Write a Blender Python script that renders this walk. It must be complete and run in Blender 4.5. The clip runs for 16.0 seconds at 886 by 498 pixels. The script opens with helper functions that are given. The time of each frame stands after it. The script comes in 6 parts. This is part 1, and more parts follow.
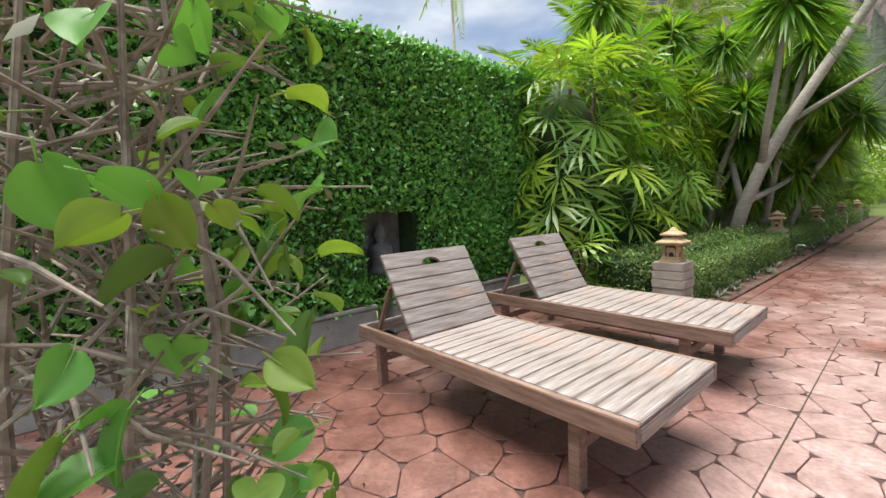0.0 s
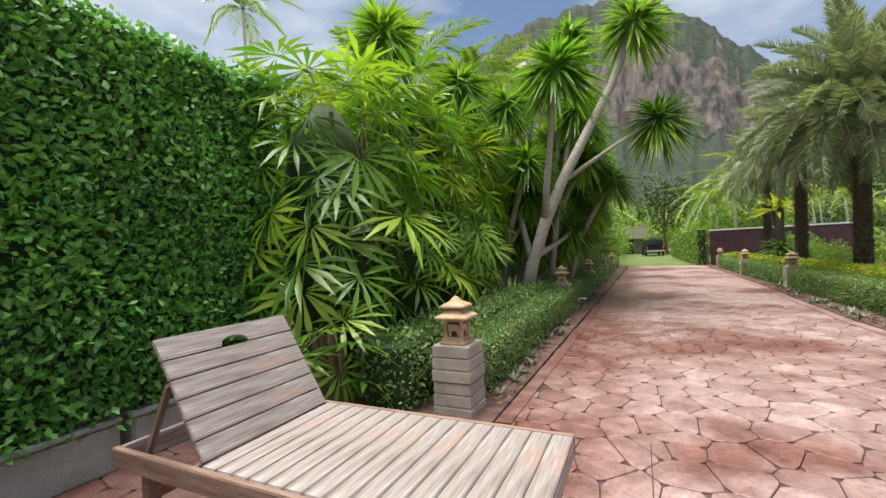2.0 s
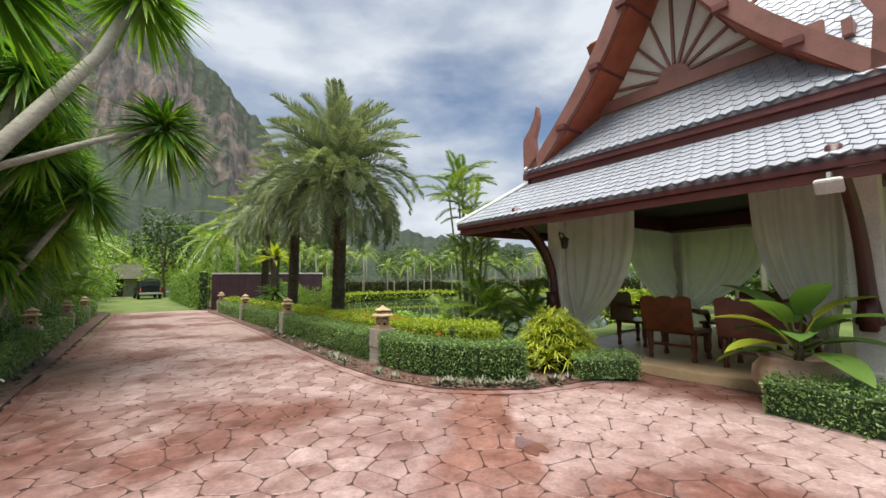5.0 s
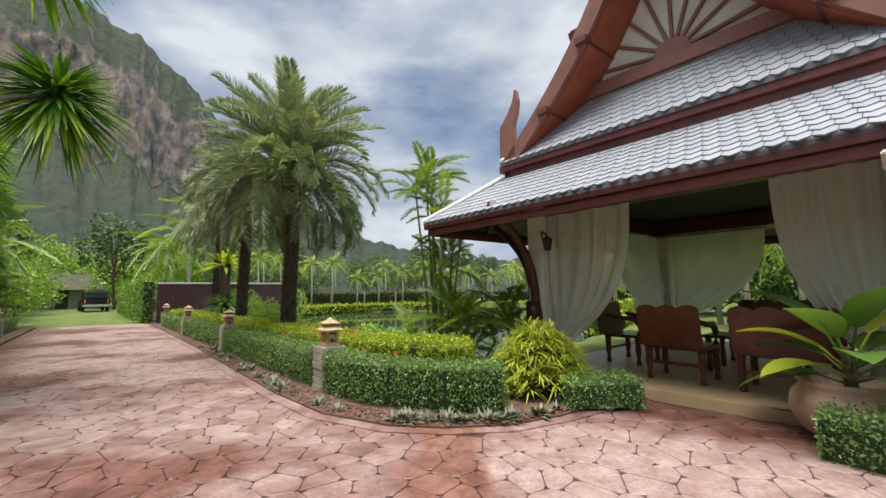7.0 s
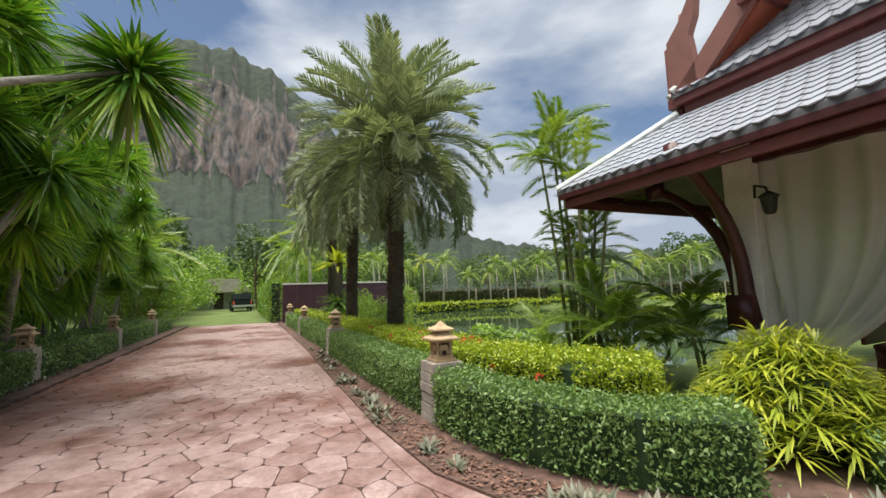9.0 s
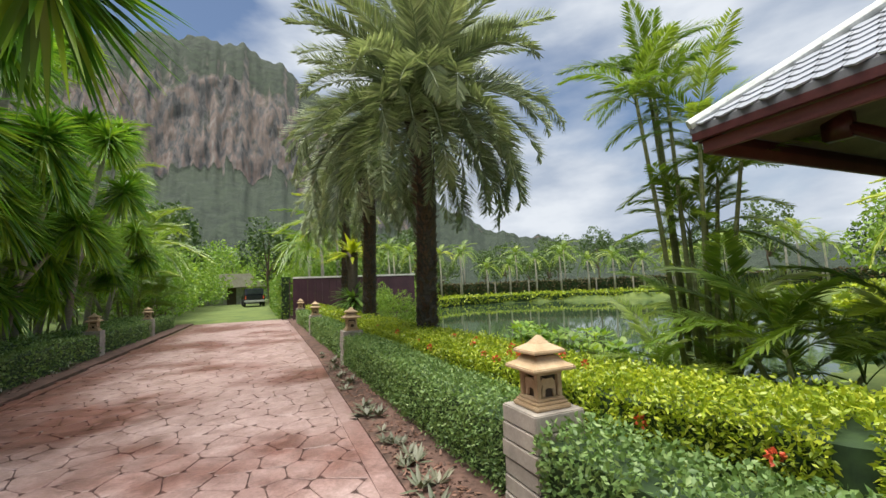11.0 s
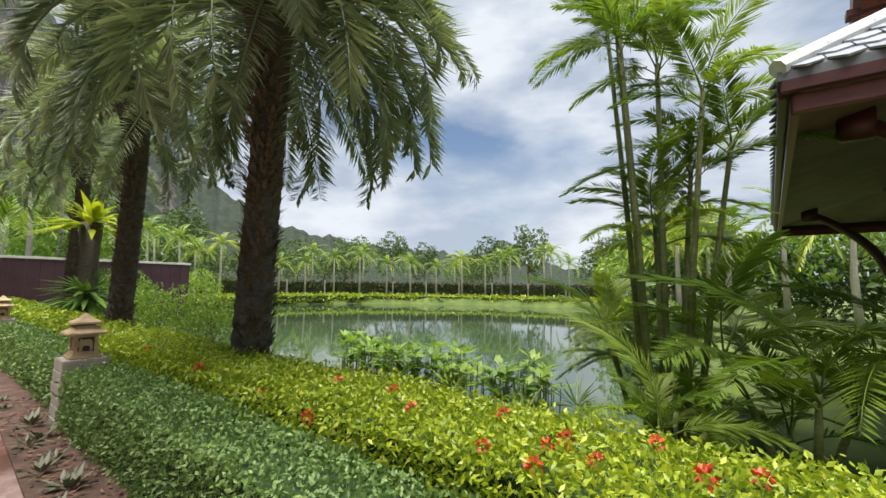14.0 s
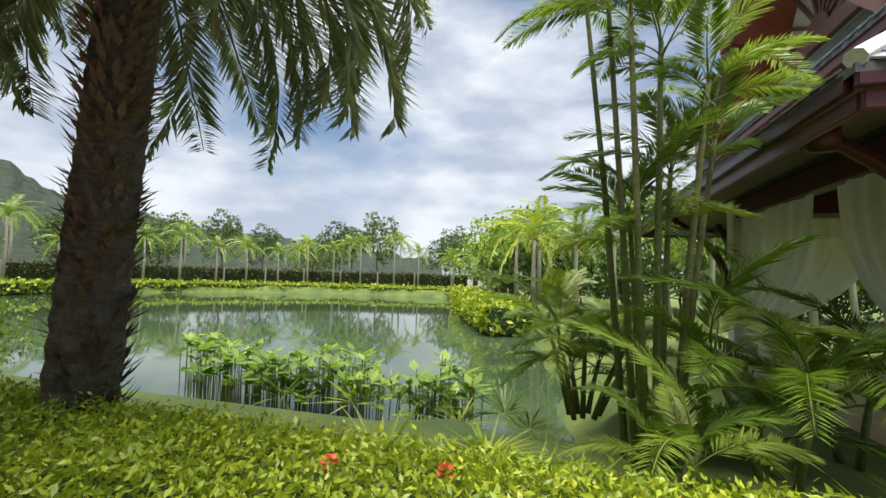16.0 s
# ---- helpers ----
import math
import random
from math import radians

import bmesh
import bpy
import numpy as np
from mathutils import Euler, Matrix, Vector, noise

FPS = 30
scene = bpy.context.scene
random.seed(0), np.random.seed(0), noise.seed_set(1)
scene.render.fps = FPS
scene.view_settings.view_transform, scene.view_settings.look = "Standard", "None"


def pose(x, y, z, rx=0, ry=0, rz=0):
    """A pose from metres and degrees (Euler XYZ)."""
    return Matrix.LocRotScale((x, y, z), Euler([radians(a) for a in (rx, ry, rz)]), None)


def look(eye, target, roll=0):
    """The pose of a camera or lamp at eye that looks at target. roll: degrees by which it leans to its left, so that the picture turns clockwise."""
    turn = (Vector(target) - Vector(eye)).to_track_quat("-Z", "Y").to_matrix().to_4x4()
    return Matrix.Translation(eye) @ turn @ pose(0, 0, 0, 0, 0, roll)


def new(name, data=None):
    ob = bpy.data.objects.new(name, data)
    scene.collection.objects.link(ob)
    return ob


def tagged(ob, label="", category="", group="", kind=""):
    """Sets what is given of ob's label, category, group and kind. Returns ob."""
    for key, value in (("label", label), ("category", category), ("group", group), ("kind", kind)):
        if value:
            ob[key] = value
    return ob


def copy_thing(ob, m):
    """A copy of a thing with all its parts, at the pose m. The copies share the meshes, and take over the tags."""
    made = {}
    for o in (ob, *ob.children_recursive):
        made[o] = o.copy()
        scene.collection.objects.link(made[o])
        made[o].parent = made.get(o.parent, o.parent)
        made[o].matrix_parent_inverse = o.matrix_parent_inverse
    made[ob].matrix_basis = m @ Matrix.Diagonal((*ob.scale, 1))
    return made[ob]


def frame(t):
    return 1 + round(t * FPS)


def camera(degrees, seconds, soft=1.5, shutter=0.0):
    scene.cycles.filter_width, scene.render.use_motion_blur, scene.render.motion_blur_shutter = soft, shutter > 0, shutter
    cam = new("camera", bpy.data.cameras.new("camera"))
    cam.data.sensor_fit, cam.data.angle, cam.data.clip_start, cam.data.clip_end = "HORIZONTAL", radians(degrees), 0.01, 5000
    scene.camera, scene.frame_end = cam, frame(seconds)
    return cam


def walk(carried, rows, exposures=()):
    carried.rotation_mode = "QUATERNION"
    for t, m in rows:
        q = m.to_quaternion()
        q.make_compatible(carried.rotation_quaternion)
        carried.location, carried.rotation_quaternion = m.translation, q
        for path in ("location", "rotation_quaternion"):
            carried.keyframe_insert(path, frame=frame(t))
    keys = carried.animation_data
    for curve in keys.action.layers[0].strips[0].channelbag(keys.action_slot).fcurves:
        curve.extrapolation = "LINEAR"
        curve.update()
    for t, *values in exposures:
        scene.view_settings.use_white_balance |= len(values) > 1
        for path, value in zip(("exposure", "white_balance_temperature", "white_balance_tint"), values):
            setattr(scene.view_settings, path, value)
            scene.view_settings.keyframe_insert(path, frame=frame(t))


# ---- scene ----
cam = camera(93.4, 16.0)
PATH = [
    (0, (-1.186, -1.374, 1.25), (-1.243, 0.616, 1.059), -2.4),
    (0.5, (-0.974, -0.947, 1.272), (-0.915, 1.048, 1.152), -2.8),
    (1, (-0.761, -0.543, 1.273), (-0.48, 1.437, 1.228), -3.3),
    (1.5, (-0.419, -0.203, 1.295), (0.116, 1.725, 1.289), -3.1),
    (2, (-0.127, 0.152, 1.298), (0.621, 2.008, 1.318), -2.7),
    (2.5, (0.224, 0.431, 1.283), (1.185, 2.185, 1.311), -2.7),
    (3, (0.575, 0.713, 1.3), (1.807, 2.288, 1.331), -2.4),
    (3.5, (0.847, 0.911, 1.322), (2.388, 2.186, 1.366), -1.7),
    (4, (1.109, 1.054, 1.314), (2.887, 1.967, 1.387), -1.3),
    (4.5, (1.237, 1.206, 1.333), (3.161, 1.741, 1.441), -1.1),
    (5, (1.31, 1.276, 1.343), (3.292, 1.495, 1.491), -0.8),
    (5.2, (1.414, 1.267, 1.353), (3.404, 1.393, 1.51), -0.8),
    (7.3, (2.667, 1.236, 1.219), (4.653, 1.335, 1.429), -0.7),
    (7.5, (2.818, 1.283, 1.197), (4.798, 1.463, 1.407), -0.7),
    (8, (3.247, 1.414, 1.204), (5.198, 1.796, 1.419), -1.0),
    (8.5, (3.685, 1.554, 1.218), (5.605, 2.076, 1.427), -1.5),
    (9, (4.112, 1.733, 1.233), (6.009, 2.333, 1.435), -1.9),
    (9.5, (4.525, 1.912, 1.21), (6.416, 2.539, 1.391), -2.3),
    (10, (4.912, 2.11, 1.224), (6.796, 2.759, 1.392), -2.5),
    (10.2, (5.055, 2.204, 1.243), (6.934, 2.869, 1.41), -2.4),
    (12.3, (6.432, 3.379, 1.244), (8.335, 3.951, 1.468), -1.6),
    (12.5, (6.513, 3.403, 1.211), (8.431, 3.926, 1.431), -1.4),
    (13, (6.821, 3.681, 1.2), (8.787, 3.989, 1.408), -0.0),
    (13.5, (7.217, 3.867, 1.236), (9.21, 3.85, 1.413), 0.7),
    (14, (7.559, 4.017, 1.251), (9.527, 3.7, 1.416), 0.9),
    (14.5, (7.88, 4.163, 1.27), (9.791, 3.596, 1.432), 0.9),
    (15, (8.214, 4.311, 1.304), (10.054, 3.544, 1.461), 0.9),
    (15.5, (8.453, 4.513, 1.321), (10.223, 3.594, 1.47), 1.1),
    (16, (8.739, 4.645, 1.307), (10.452, 3.62, 1.429), 1.8),
]
walk(cam, [(t, look(eye, target, roll)) for t, eye, target, roll in PATH], [(0, 0.92), (2.5, 0.80), (3.5, 0.80), (5, 0.66), (7.5, 0.58), (10, 0.66), (12.5, 0.70), (16, 0.86)])


# ---- world, sun, exposure ----
wrld = bpy.data.worlds.new("sky")
scene.world = wrld
wrld.use_nodes = True
nt = wrld.node_tree
nt.nodes.clear()
SUN_EL, SUN_AZ = 80.0, 150.0
sky = nt.nodes.new("ShaderNodeTexSky")
sky.sky_type = "NISHITA"
sky.sun_disc = False
sky.sun_elevation = radians(SUN_EL)
sky.sun_rotation = radians(90 - SUN_AZ)
tc = nt.nodes.new("ShaderNodeTexCoord")
mp = nt.nodes.new("ShaderNodeMapping")
mp.inputs["Scale"].default_value = (1.0, 1.0, 2.6)
mp.inputs["Location"].default_value = (0.35, 0.1, 0.0)
cn = nt.nodes.new("ShaderNodeTexNoise")
cn.inputs["Scale"].default_value = 1.7
cn.inputs["Detail"].default_value = 7
cn.inputs["Roughness"].default_value = 0.52
cr = nt.nodes.new("ShaderNodeValToRGB")
cr.color_ramp.elements[0].position, cr.color_ramp.elements[1].position = 0.36, 0.55
cn2 = nt.nodes.new("ShaderNodeTexNoise")
cn2.inputs["Scale"].default_value = 4.0
cn2.inputs["Detail"].default_value = 6
cr2 = nt.nodes.new("ShaderNodeValToRGB")
cr2.color_ramp.elements[0].position, cr2.color_ramp.elements[1].position = 0.36, 0.62
cr2.color_ramp.elements[0].color = (0.29, 0.335, 0.41, 1)
cr2.color_ramp.elements[1].color = (0.50, 0.53, 0.57, 1)
gain = nt.nodes.new("ShaderNodeMix")
gain.data_type, gain.blend_type = "RGBA", "MULTIPLY"
gain.inputs[0].default_value = 1.0
gain.inputs[7].default_value = (0.075, 0.075, 0.075, 1)
cm = nt.nodes.new("ShaderNodeMix")
cm.data_type = "RGBA"
bg = nt.nodes.new("ShaderNodeBackground")
bg.inputs["Strength"].default_value = 1.0
wo = nt.nodes.new("ShaderNodeOutputWorld")
nt.links.new(tc.outputs["Generated"], mp.inputs["Vector"])
nt.links.new(mp.outputs[0], cn.inputs["Vector"])
nt.links.new(mp.outputs[0], cn2.inputs["Vector"])
nt.links.new(cn.outputs[0], cr.inputs[0])
nt.links.new(cn2.outputs[0], cr2.inputs[0])
nt.links.new(sky.outputs[0], gain.inputs[6])
nt.links.new(cr.outputs[0], cm.inputs[0])
nt.links.new(gain.outputs[2], cm.inputs[6])
nt.links.new(cr2.outputs[0], cm.inputs[7])
nt.links.new(cm.outputs[2], bg.inputs[0])
nt.links.new(bg.outputs[0], wo.inputs[0])
sun = new("sun", bpy.data.lights.new("sun", "SUN"))
sun.data.energy, sun.data.angle, sun.data.color = 4.8, radians(50), (1.0, 0.96, 0.87)
sun.matrix_world = look((0, 0, 30), (-math.cos(radians(SUN_AZ)) * math.cos(radians(SUN_EL)), -math.sin(radians(SUN_AZ)) * math.cos(radians(SUN_EL)), 30 - math.sin(radians(SUN_EL))))

# ---- materials ----


class Nodes:
    """A principled material with a few short-hands."""

    def __init__(self, name, rough=0.6, metal=0.0, spec=0.5):
        self.m = bpy.data.materials.new(name)
        self.m.use_nodes = True
        self.t = self.m.node_tree
        self.p = self.t.nodes["Principled BSDF"]
        self.p.inputs["Roughness"].default_value = rough
        self.p.inputs["Metallic"].default_value = metal
        self.p.inputs["Specular IOR Level"].default_value = spec
        self.out = self.t.nodes["Material Output"]

    def n(self, kind, **kw):
        node = self.t.nodes.new(kind)
        for k, v in kw.items():
            node.inputs[k].default_value = v
        return node

    def link(self, a, b):
        self.t.links.new(a, b)

    def coord(self, scale=(1, 1, 1), which="Object"):
        c, m = self.n("ShaderNodeTexCoord"), self.n("ShaderNodeMapping", Scale=scale)
        self.link(c.outputs[which], m.inputs["Vector"])
        return m.outputs[0]

    def noise(self, scale, detail=5, rough=0.55, vec=None):
        x = self.n("ShaderNodeTexNoise", Scale=scale, Detail=detail, Roughness=rough)
        self.link(vec if vec is not None else self.coord(), x.inputs["Vector"])
        return x.outputs[0]

    def ramp(self, fac, stops):
        r = self.n("ShaderNodeValToRGB")
        e = r.color_ramp.elements
        while len(e) < len(stops):
            e.new(0.5)
        for el, (pos, col) in zip(e, stops):
            el.position, el.color = pos, (*col, 1) if len(col) == 3 else col
        self.link(fac, r.inputs[0])
        return r.outputs[0]

    def mix(self, fac, a, b, mode="MIX"):
        x = self.n("ShaderNodeMix")
        x.data_type, x.blend_type = "RGBA", mode
        for slot, v in ((0, fac), (6, a), (7, b)):
            if isinstance(v, (int, float)):
                x.inputs[slot].default_value = v
            elif isinstance(v, tuple):
                x.inputs[slot].default_value = (*v, 1)
            else:
                self.link(v, x.inputs[slot])
        return x.outputs[2]

    def bump(self, height, strength=0.3, dist=0.01):
        b = self.n("ShaderNodeBump", Strength=strength, Distance=dist)
        self.link(height, b.inputs["Height"])
        self.link(b.outputs[0], self.p.inputs["Normal"])

    def color(self, c):
        self.link(c, self.p.inputs["Base Color"])

    def rnd(self):
        return self.n("ShaderNodeObjectInfo").outputs["Random"]

    def island(self):
        return self.n("ShaderNodeNewGeometry").outputs["Random Per Island"]


def leaf_mat(name, dark, mid, light, rough=0.42, through_light=0.3, object_share=0.4):
    """Foliage: colour varies leaf by leaf and plant by plant, and light passes through."""
    k = Nodes(name, rough)
    c1 = k.ramp(k.island(), [(0.0, dark), (0.55, mid), (1.0, light)])
    c2 = k.ramp(k.rnd(), [(0.0, dark), (0.5, mid), (1.0, light)])
    c = k.mix(object_share, c1, c2)
    patch = k.ramp(k.noise(1.3, 3), [(0.3, (0.78, 0.8, 0.75)), (0.7, (1.12, 1.1, 1.0))])
    c = k.mix(0.8, c, patch, "MULTIPLY")
    k.color(c)
    tr = k.n("ShaderNodeBsdfTranslucent")
    k.link(k.mix(1.0, c, (1.25, 1.3, 0.6), "MULTIPLY"), tr.inputs["Color"])
    mx = k.n("ShaderNodeMixShader")
    mx.inputs[0].default_value = through_light
    k.link(k.p.outputs[0], mx.inputs[1])
    k.link(tr.outputs[0], mx.inputs[2])
    k.link(mx.outputs[0], k.out.inputs["Surface"])
    return k.m


def plain_mat(name, a, b, scale=8.0, rough=0.6, metal=0.0, bump=0.15, fine=60.0, stretch=(1, 1, 1), spec=0.5):
    """Two tones mottled at two scales, with fine relief."""
    k = Nodes(name, rough, metal, spec)
    v = k.coord(stretch)
    n1, n2 = k.noise(scale, 5, 0.6, v), k.noise(fine, 4, 0.6, v)
    c = k.ramp(n1, [(0.32, a), (0.68, b)])
    c = k.mix(0.35, c, k.ramp(n2, [(0.3, (0.6, 0.6, 0.6)), (0.7, (1.25, 1.25, 1.25))]), "MULTIPLY")
    k.color(c)
    if bump:
        k.bump(n2, bump, 0.004)
    return k.m


def teak_mat():
    k = Nodes("weathered_teak", 0.62)
    v = k.coord((1.2, 22, 22))
    grain = k.noise(3.0, 7, 0.6, v)
    blotch = k.noise(2.6, 4, 0.6, k.coord((1, 2.5, 1)))
    c = k.ramp(grain, [(0.25, (0.12, 0.09, 0.08)), (0.5, (0.25, 0.213, 0.2)), (0.75, (0.44, 0.412, 0.4))])
    warm = k.mix(k.ramp(blotch, [(0.5, (0, 0, 0)), (0.72, (1, 1, 1))]), c, (0.36, 0.19, 0.12))
    c = k.mix(k.ramp(k.rnd(), [(0.3, (0, 0, 0)), (0.9, (0.9, 0.9, 0.9))]), c, warm)
    k.color(c)
    k.bump(grain, 0.35, 0.004)
    return k.m


def stone_mat():
    """Stamped concrete: pinkish grey stones with worn, redder and damp places."""
    k = Nodes("stamped_concrete", 0.42, 0.0, 0.5)
    v = k.coord()
    big, mid, fine = k.noise(0.42, 4, 0.6, v), k.noise(3.2, 6, 0.65, v), k.noise(38, 5, 0.65, v)
    pale = k.ramp(mid, [(0.3, (0.15, 0.072, 0.062)), (0.48, (0.28, 0.18, 0.168)), (0.72, (0.44, 0.335, 0.325))])
    red = k.ramp(mid, [(0.3, (0.095, 0.04, 0.031)), (0.7, (0.235, 0.108, 0.086))])
    tint = k.mix(0.5, pale, k.ramp(k.rnd(), [(0, (0.20, 0.11, 0.094)), (1, (0.43, 0.315, 0.298))]))
    along = k.n("ShaderNodeMapRange")
    k.link(big, along.inputs[0])
    for i, val in ((1, 0.47), (2, 0.60), (3, 0.0), (4, 1.0)):
        along.inputs[i].default_value = val
    side_way = k.n("ShaderNodeVectorMath")
    side_way.operation = "DOT_PRODUCT"
    side_way.inputs[1].default_value = (-0.678, 0.735, 0.0)
    k.link(v, side_way.inputs[0])
    sealed = k.n("ShaderNodeMapRange")
    k.link(side_way.outputs["Value"], sealed.inputs[0])
    for i, val in ((1, 0.05), (2, 0.6), (3, 0.0), (4, 0.95)):
        sealed.inputs[i].default_value = val
    patchy = k.n("ShaderNodeMath")
    patchy.operation = "MULTIPLY"
    k.link(sealed.outputs[0], patchy.inputs[0])
    k.link(k.ramp(k.noise(1.1, 4, 0.6, v), [(0.32, (0.35, 0.35, 0.35)), (0.6, (1, 1, 1))]), patchy.inputs[1])
    # a worn red band that crosses the drive towards the pavilion step
    band = k.n("ShaderNodeVectorMath")
    band.operation = "DOT_PRODUCT"
    band.inputs[1].default_value = (0.04, -0.999, 0.0)
    k.link(v, band.inputs[0])
    bent = k.n("ShaderNodeMath")
    bent.operation = "MULTIPLY_ADD"
    k.link(k.noise(1.6, 5, 0.6, v), bent.inputs[0])
    bent.inputs[1].default_value = 0.7
    k.link(band.outputs["Value"], bent.inputs[2])
    far_end = k.n("ShaderNodeMapRange")
    k.link(bent.outputs[0], far_end.inputs[0])
    for i, val in ((1, -1.25), (2, -1.05), (3, 0.0), (4, 1.0)):
        far_end.inputs[i].default_value = val
    near_end = k.n("ShaderNodeMapRange")
    k.link(bent.outputs[0], near_end.inputs[0])
    for i, val in ((1, -0.55), (2, -0.35), (3, 1.0), (4, 0.0)):
        near_end.inputs[i].default_value = val
    reach = k.n("ShaderNodeSeparateXYZ")
    k.link(v, reach.inputs[0])
    begins = k.n("ShaderNodeMapRange")
    k.link(reach.outputs[0], begins.inputs[0])
    for i, val in ((1, 3.6), (2, 4.4), (3, 0.0), (4, 0.9)):
        begins.inputs[i].default_value = val
    worn = k.mix(1.0, k.mix(1.0, far_end.outputs[0], near_end.outputs[0], "MULTIPLY"), begins.outputs[0], "MULTIPLY")
    rust = k.ramp(mid, [(0.3, (0.14, 0.054, 0.038)), (0.7, (0.27, 0.125, 0.092))])
    c = k.mix(along.outputs[0], k.mix(patchy.outputs[0], tint, red), red)
    c = k.mix(worn, c, rust)
    c = k.mix(0.75, c, k.ramp(fine, [(0.3, (0.62, 0.6, 0.58)), (0.7, (1.25, 1.25, 1.25))]), "MULTIPLY")
    c = k.mix(0.6, c, k.ramp(k.noise(9, 6, 0.7, v), [(0.35, (0.66, 0.62, 0.6)), (0.62, (1.18, 1.18, 1.18))]), "MULTIPLY")
    k.color(c)
    k.link(k.ramp(mid, [(0.3, (0.28, 0.28, 0.28)), (0.7, (0.55, 0.55, 0.55))]), k.p.inputs["Roughness"])
    k.bump(k.mix(0.5, mid, fine), 0.6, 0.014)
    return k.m


def bark_mat(name, a, b, rings=30.0):
    k = Nodes(name, 0.85)
    v = k.coord((1, 1, 1))
    w = k.noise(rings, 4, 0.7, k.coord((0.5, 0.5, 1.6)))
    f = k.noise(45, 4, 0.6, v)
    k.color(k.mix(0.5, k.ramp(w, [(0.35, a), (0.65, b)]), k.ramp(f, [(0.3, a), (0.7, b)])))
    k.bump(w, 0.6, 0.02)
    return k.m


def roof_mat():
    k = Nodes("slate_roof_tile", 0.38)
    f = k.noise(25, 5)
    c = k.ramp(k.mix(0.5, k.rnd(), k.island()), [(0, (0.28, 0.30, 0.345)), (1, (0.42, 0.44, 0.49))])
    c = k.mix(0.5, c, k.ramp(f, [(0.3, (0.7, 0.7, 0.7)), (0.7, (1.15, 1.15, 1.15))]), "MULTIPLY")
    k.color(c)
    k.bump(f, 0.2, 0.003)
    return k.m


def water_mat():
    k = Nodes("pond_water", 0.03, 0.0, 0.6)
    k.color(k.ramp(k.noise(0.15, 3), [(0.3, (0.028, 0.05, 0.024)), (0.7, (0.05, 0.08, 0.04))]))
    k.bump(k.noise(3.5, 3, 0.5, k.coord((1, 1, 1))), 0.05, 0.02)
    return k.m


def cliff_mat():
    k = Nodes("limestone_and_forest", 0.9)
    geo = k.n("ShaderNodeNewGeometry")
    sepn = k.n("ShaderNodeSeparateXYZ")
    k.link(geo.outputs["Normal"], sepn.inputs[0])
    up = k.n("ShaderNodeMapRange")
    k.link(sepn.outputs[2], up.inputs[0])
    up.inputs[1].default_value, up.inputs[2].default_value = 0.36, 0.52
    v = k.coord((0.09, 0.09, 0.016))
    streak = k.noise(3.0, 8, 0.65, v)
    rock = k.ramp(streak, [(0.34, (0.035, 0.036, 0.04)), (0.46, (0.12, 0.115, 0.118)), (0.56, (0.21, 0.155, 0.135)), (0.68, (0.26, 0.245, 0.24))])
    bushes = k.noise(0.22, 6, 0.7)
    wood = k.ramp(bushes, [(0.35, (0.007, 0.016, 0.009)), (0.65, (0.03, 0.047, 0.024))])
    k.color(k.mix(up.outputs[0], rock, wood))
    k.bump(k.mix(0.5, streak, bushes), 0.9, 3.0)
    return k.m


M_HEDGE = leaf_mat("clipped_hedge_leaf", (0.065, 0.2, 0.045), (0.15, 0.4, 0.085), (0.3, 0.6, 0.15), 0.36, 0.25, 0.05)
M_LOW = leaf_mat("low_hedge_leaf", (0.075, 0.145, 0.042), (0.175, 0.285, 0.085), (0.28, 0.38, 0.14), 0.5, 0.25, 0.05)
M_IXORA = leaf_mat("ixora_leaf", (0.14, 0.22, 0.02), (0.33, 0.42, 0.03), (0.52, 0.55, 0.05), 0.4, 0.3, 0.05)
M_RHAPIS = leaf_mat("fan_palm_leaf", (0.03, 0.11, 0.018), (0.14, 0.33, 0.038), (0.48, 0.6, 0.07), 0.3, 0.35, 0.75)
M_DRAC = leaf_mat("spiky_head_leaf", (0.05, 0.15, 0.022), (0.16, 0.34, 0.04), (0.42, 0.56, 0.07), 0.35, 0.35, 0.3)
M_DATE = leaf_mat("silver_date_frond", (0.12, 0.16, 0.095), (0.28, 0.335, 0.215), (0.54, 0.59, 0.44), 0.42, 0.25, 0.3)
M_ARECA = leaf_mat("areca_frond", (0.065, 0.135, 0.022), (0.17, 0.27, 0.042), (0.38, 0.45, 0.085), 0.34, 0.35, 0.6)
M_YELLOW = leaf_mat("golden_leaf", (0.16, 0.23, 0.02), (0.38, 0.44, 0.04), (0.58, 0.58, 0.07), 0.4, 0.3, 0.2)
M_BROAD = leaf_mat("broad_leaf", (0.05, 0.12, 0.03), (0.11, 0.22, 0.05), (0.24, 0.36, 0.08), 0.35, 0.3, 0.4)
M_FAR = leaf_mat("woodland_leaf", (0.03, 0.065, 0.025), (0.075, 0.13, 0.045), (0.16, 0.22, 0.07), 0.5, 0.25, 0.5)
M_BRIGHT = leaf_mat("light_tree_leaf", (0.09, 0.18, 0.03), (0.19, 0.33, 0.05), (0.36, 0.47, 0.08), 0.45, 0.35, 0.3)
M_FERN = leaf_mat("nest_fern_leaf", (0.16, 0.24, 0.02), (0.36, 0.42, 0.03), (0.55, 0.55, 0.05), 0.38, 0.35, 0.4)
M_BROMELIAD = leaf_mat("border_rosette_leaf", (0.05, 0.06, 0.045), (0.12, 0.14, 0.09), (0.24, 0.22, 0.17), 0.5, 0.1, 0.5)
# near-black green that stands for the shade deep inside foliage
M_SHADE = plain_mat("inner_shade", (0.012, 0.032, 0.01), (0.035, 0.07, 0.018), 9, 0.9)
M_FLOWER = plain_mat("orange_red_petal", (0.62, 0.07, 0.03), (0.75, 0.16, 0.06), 30, 0.5)
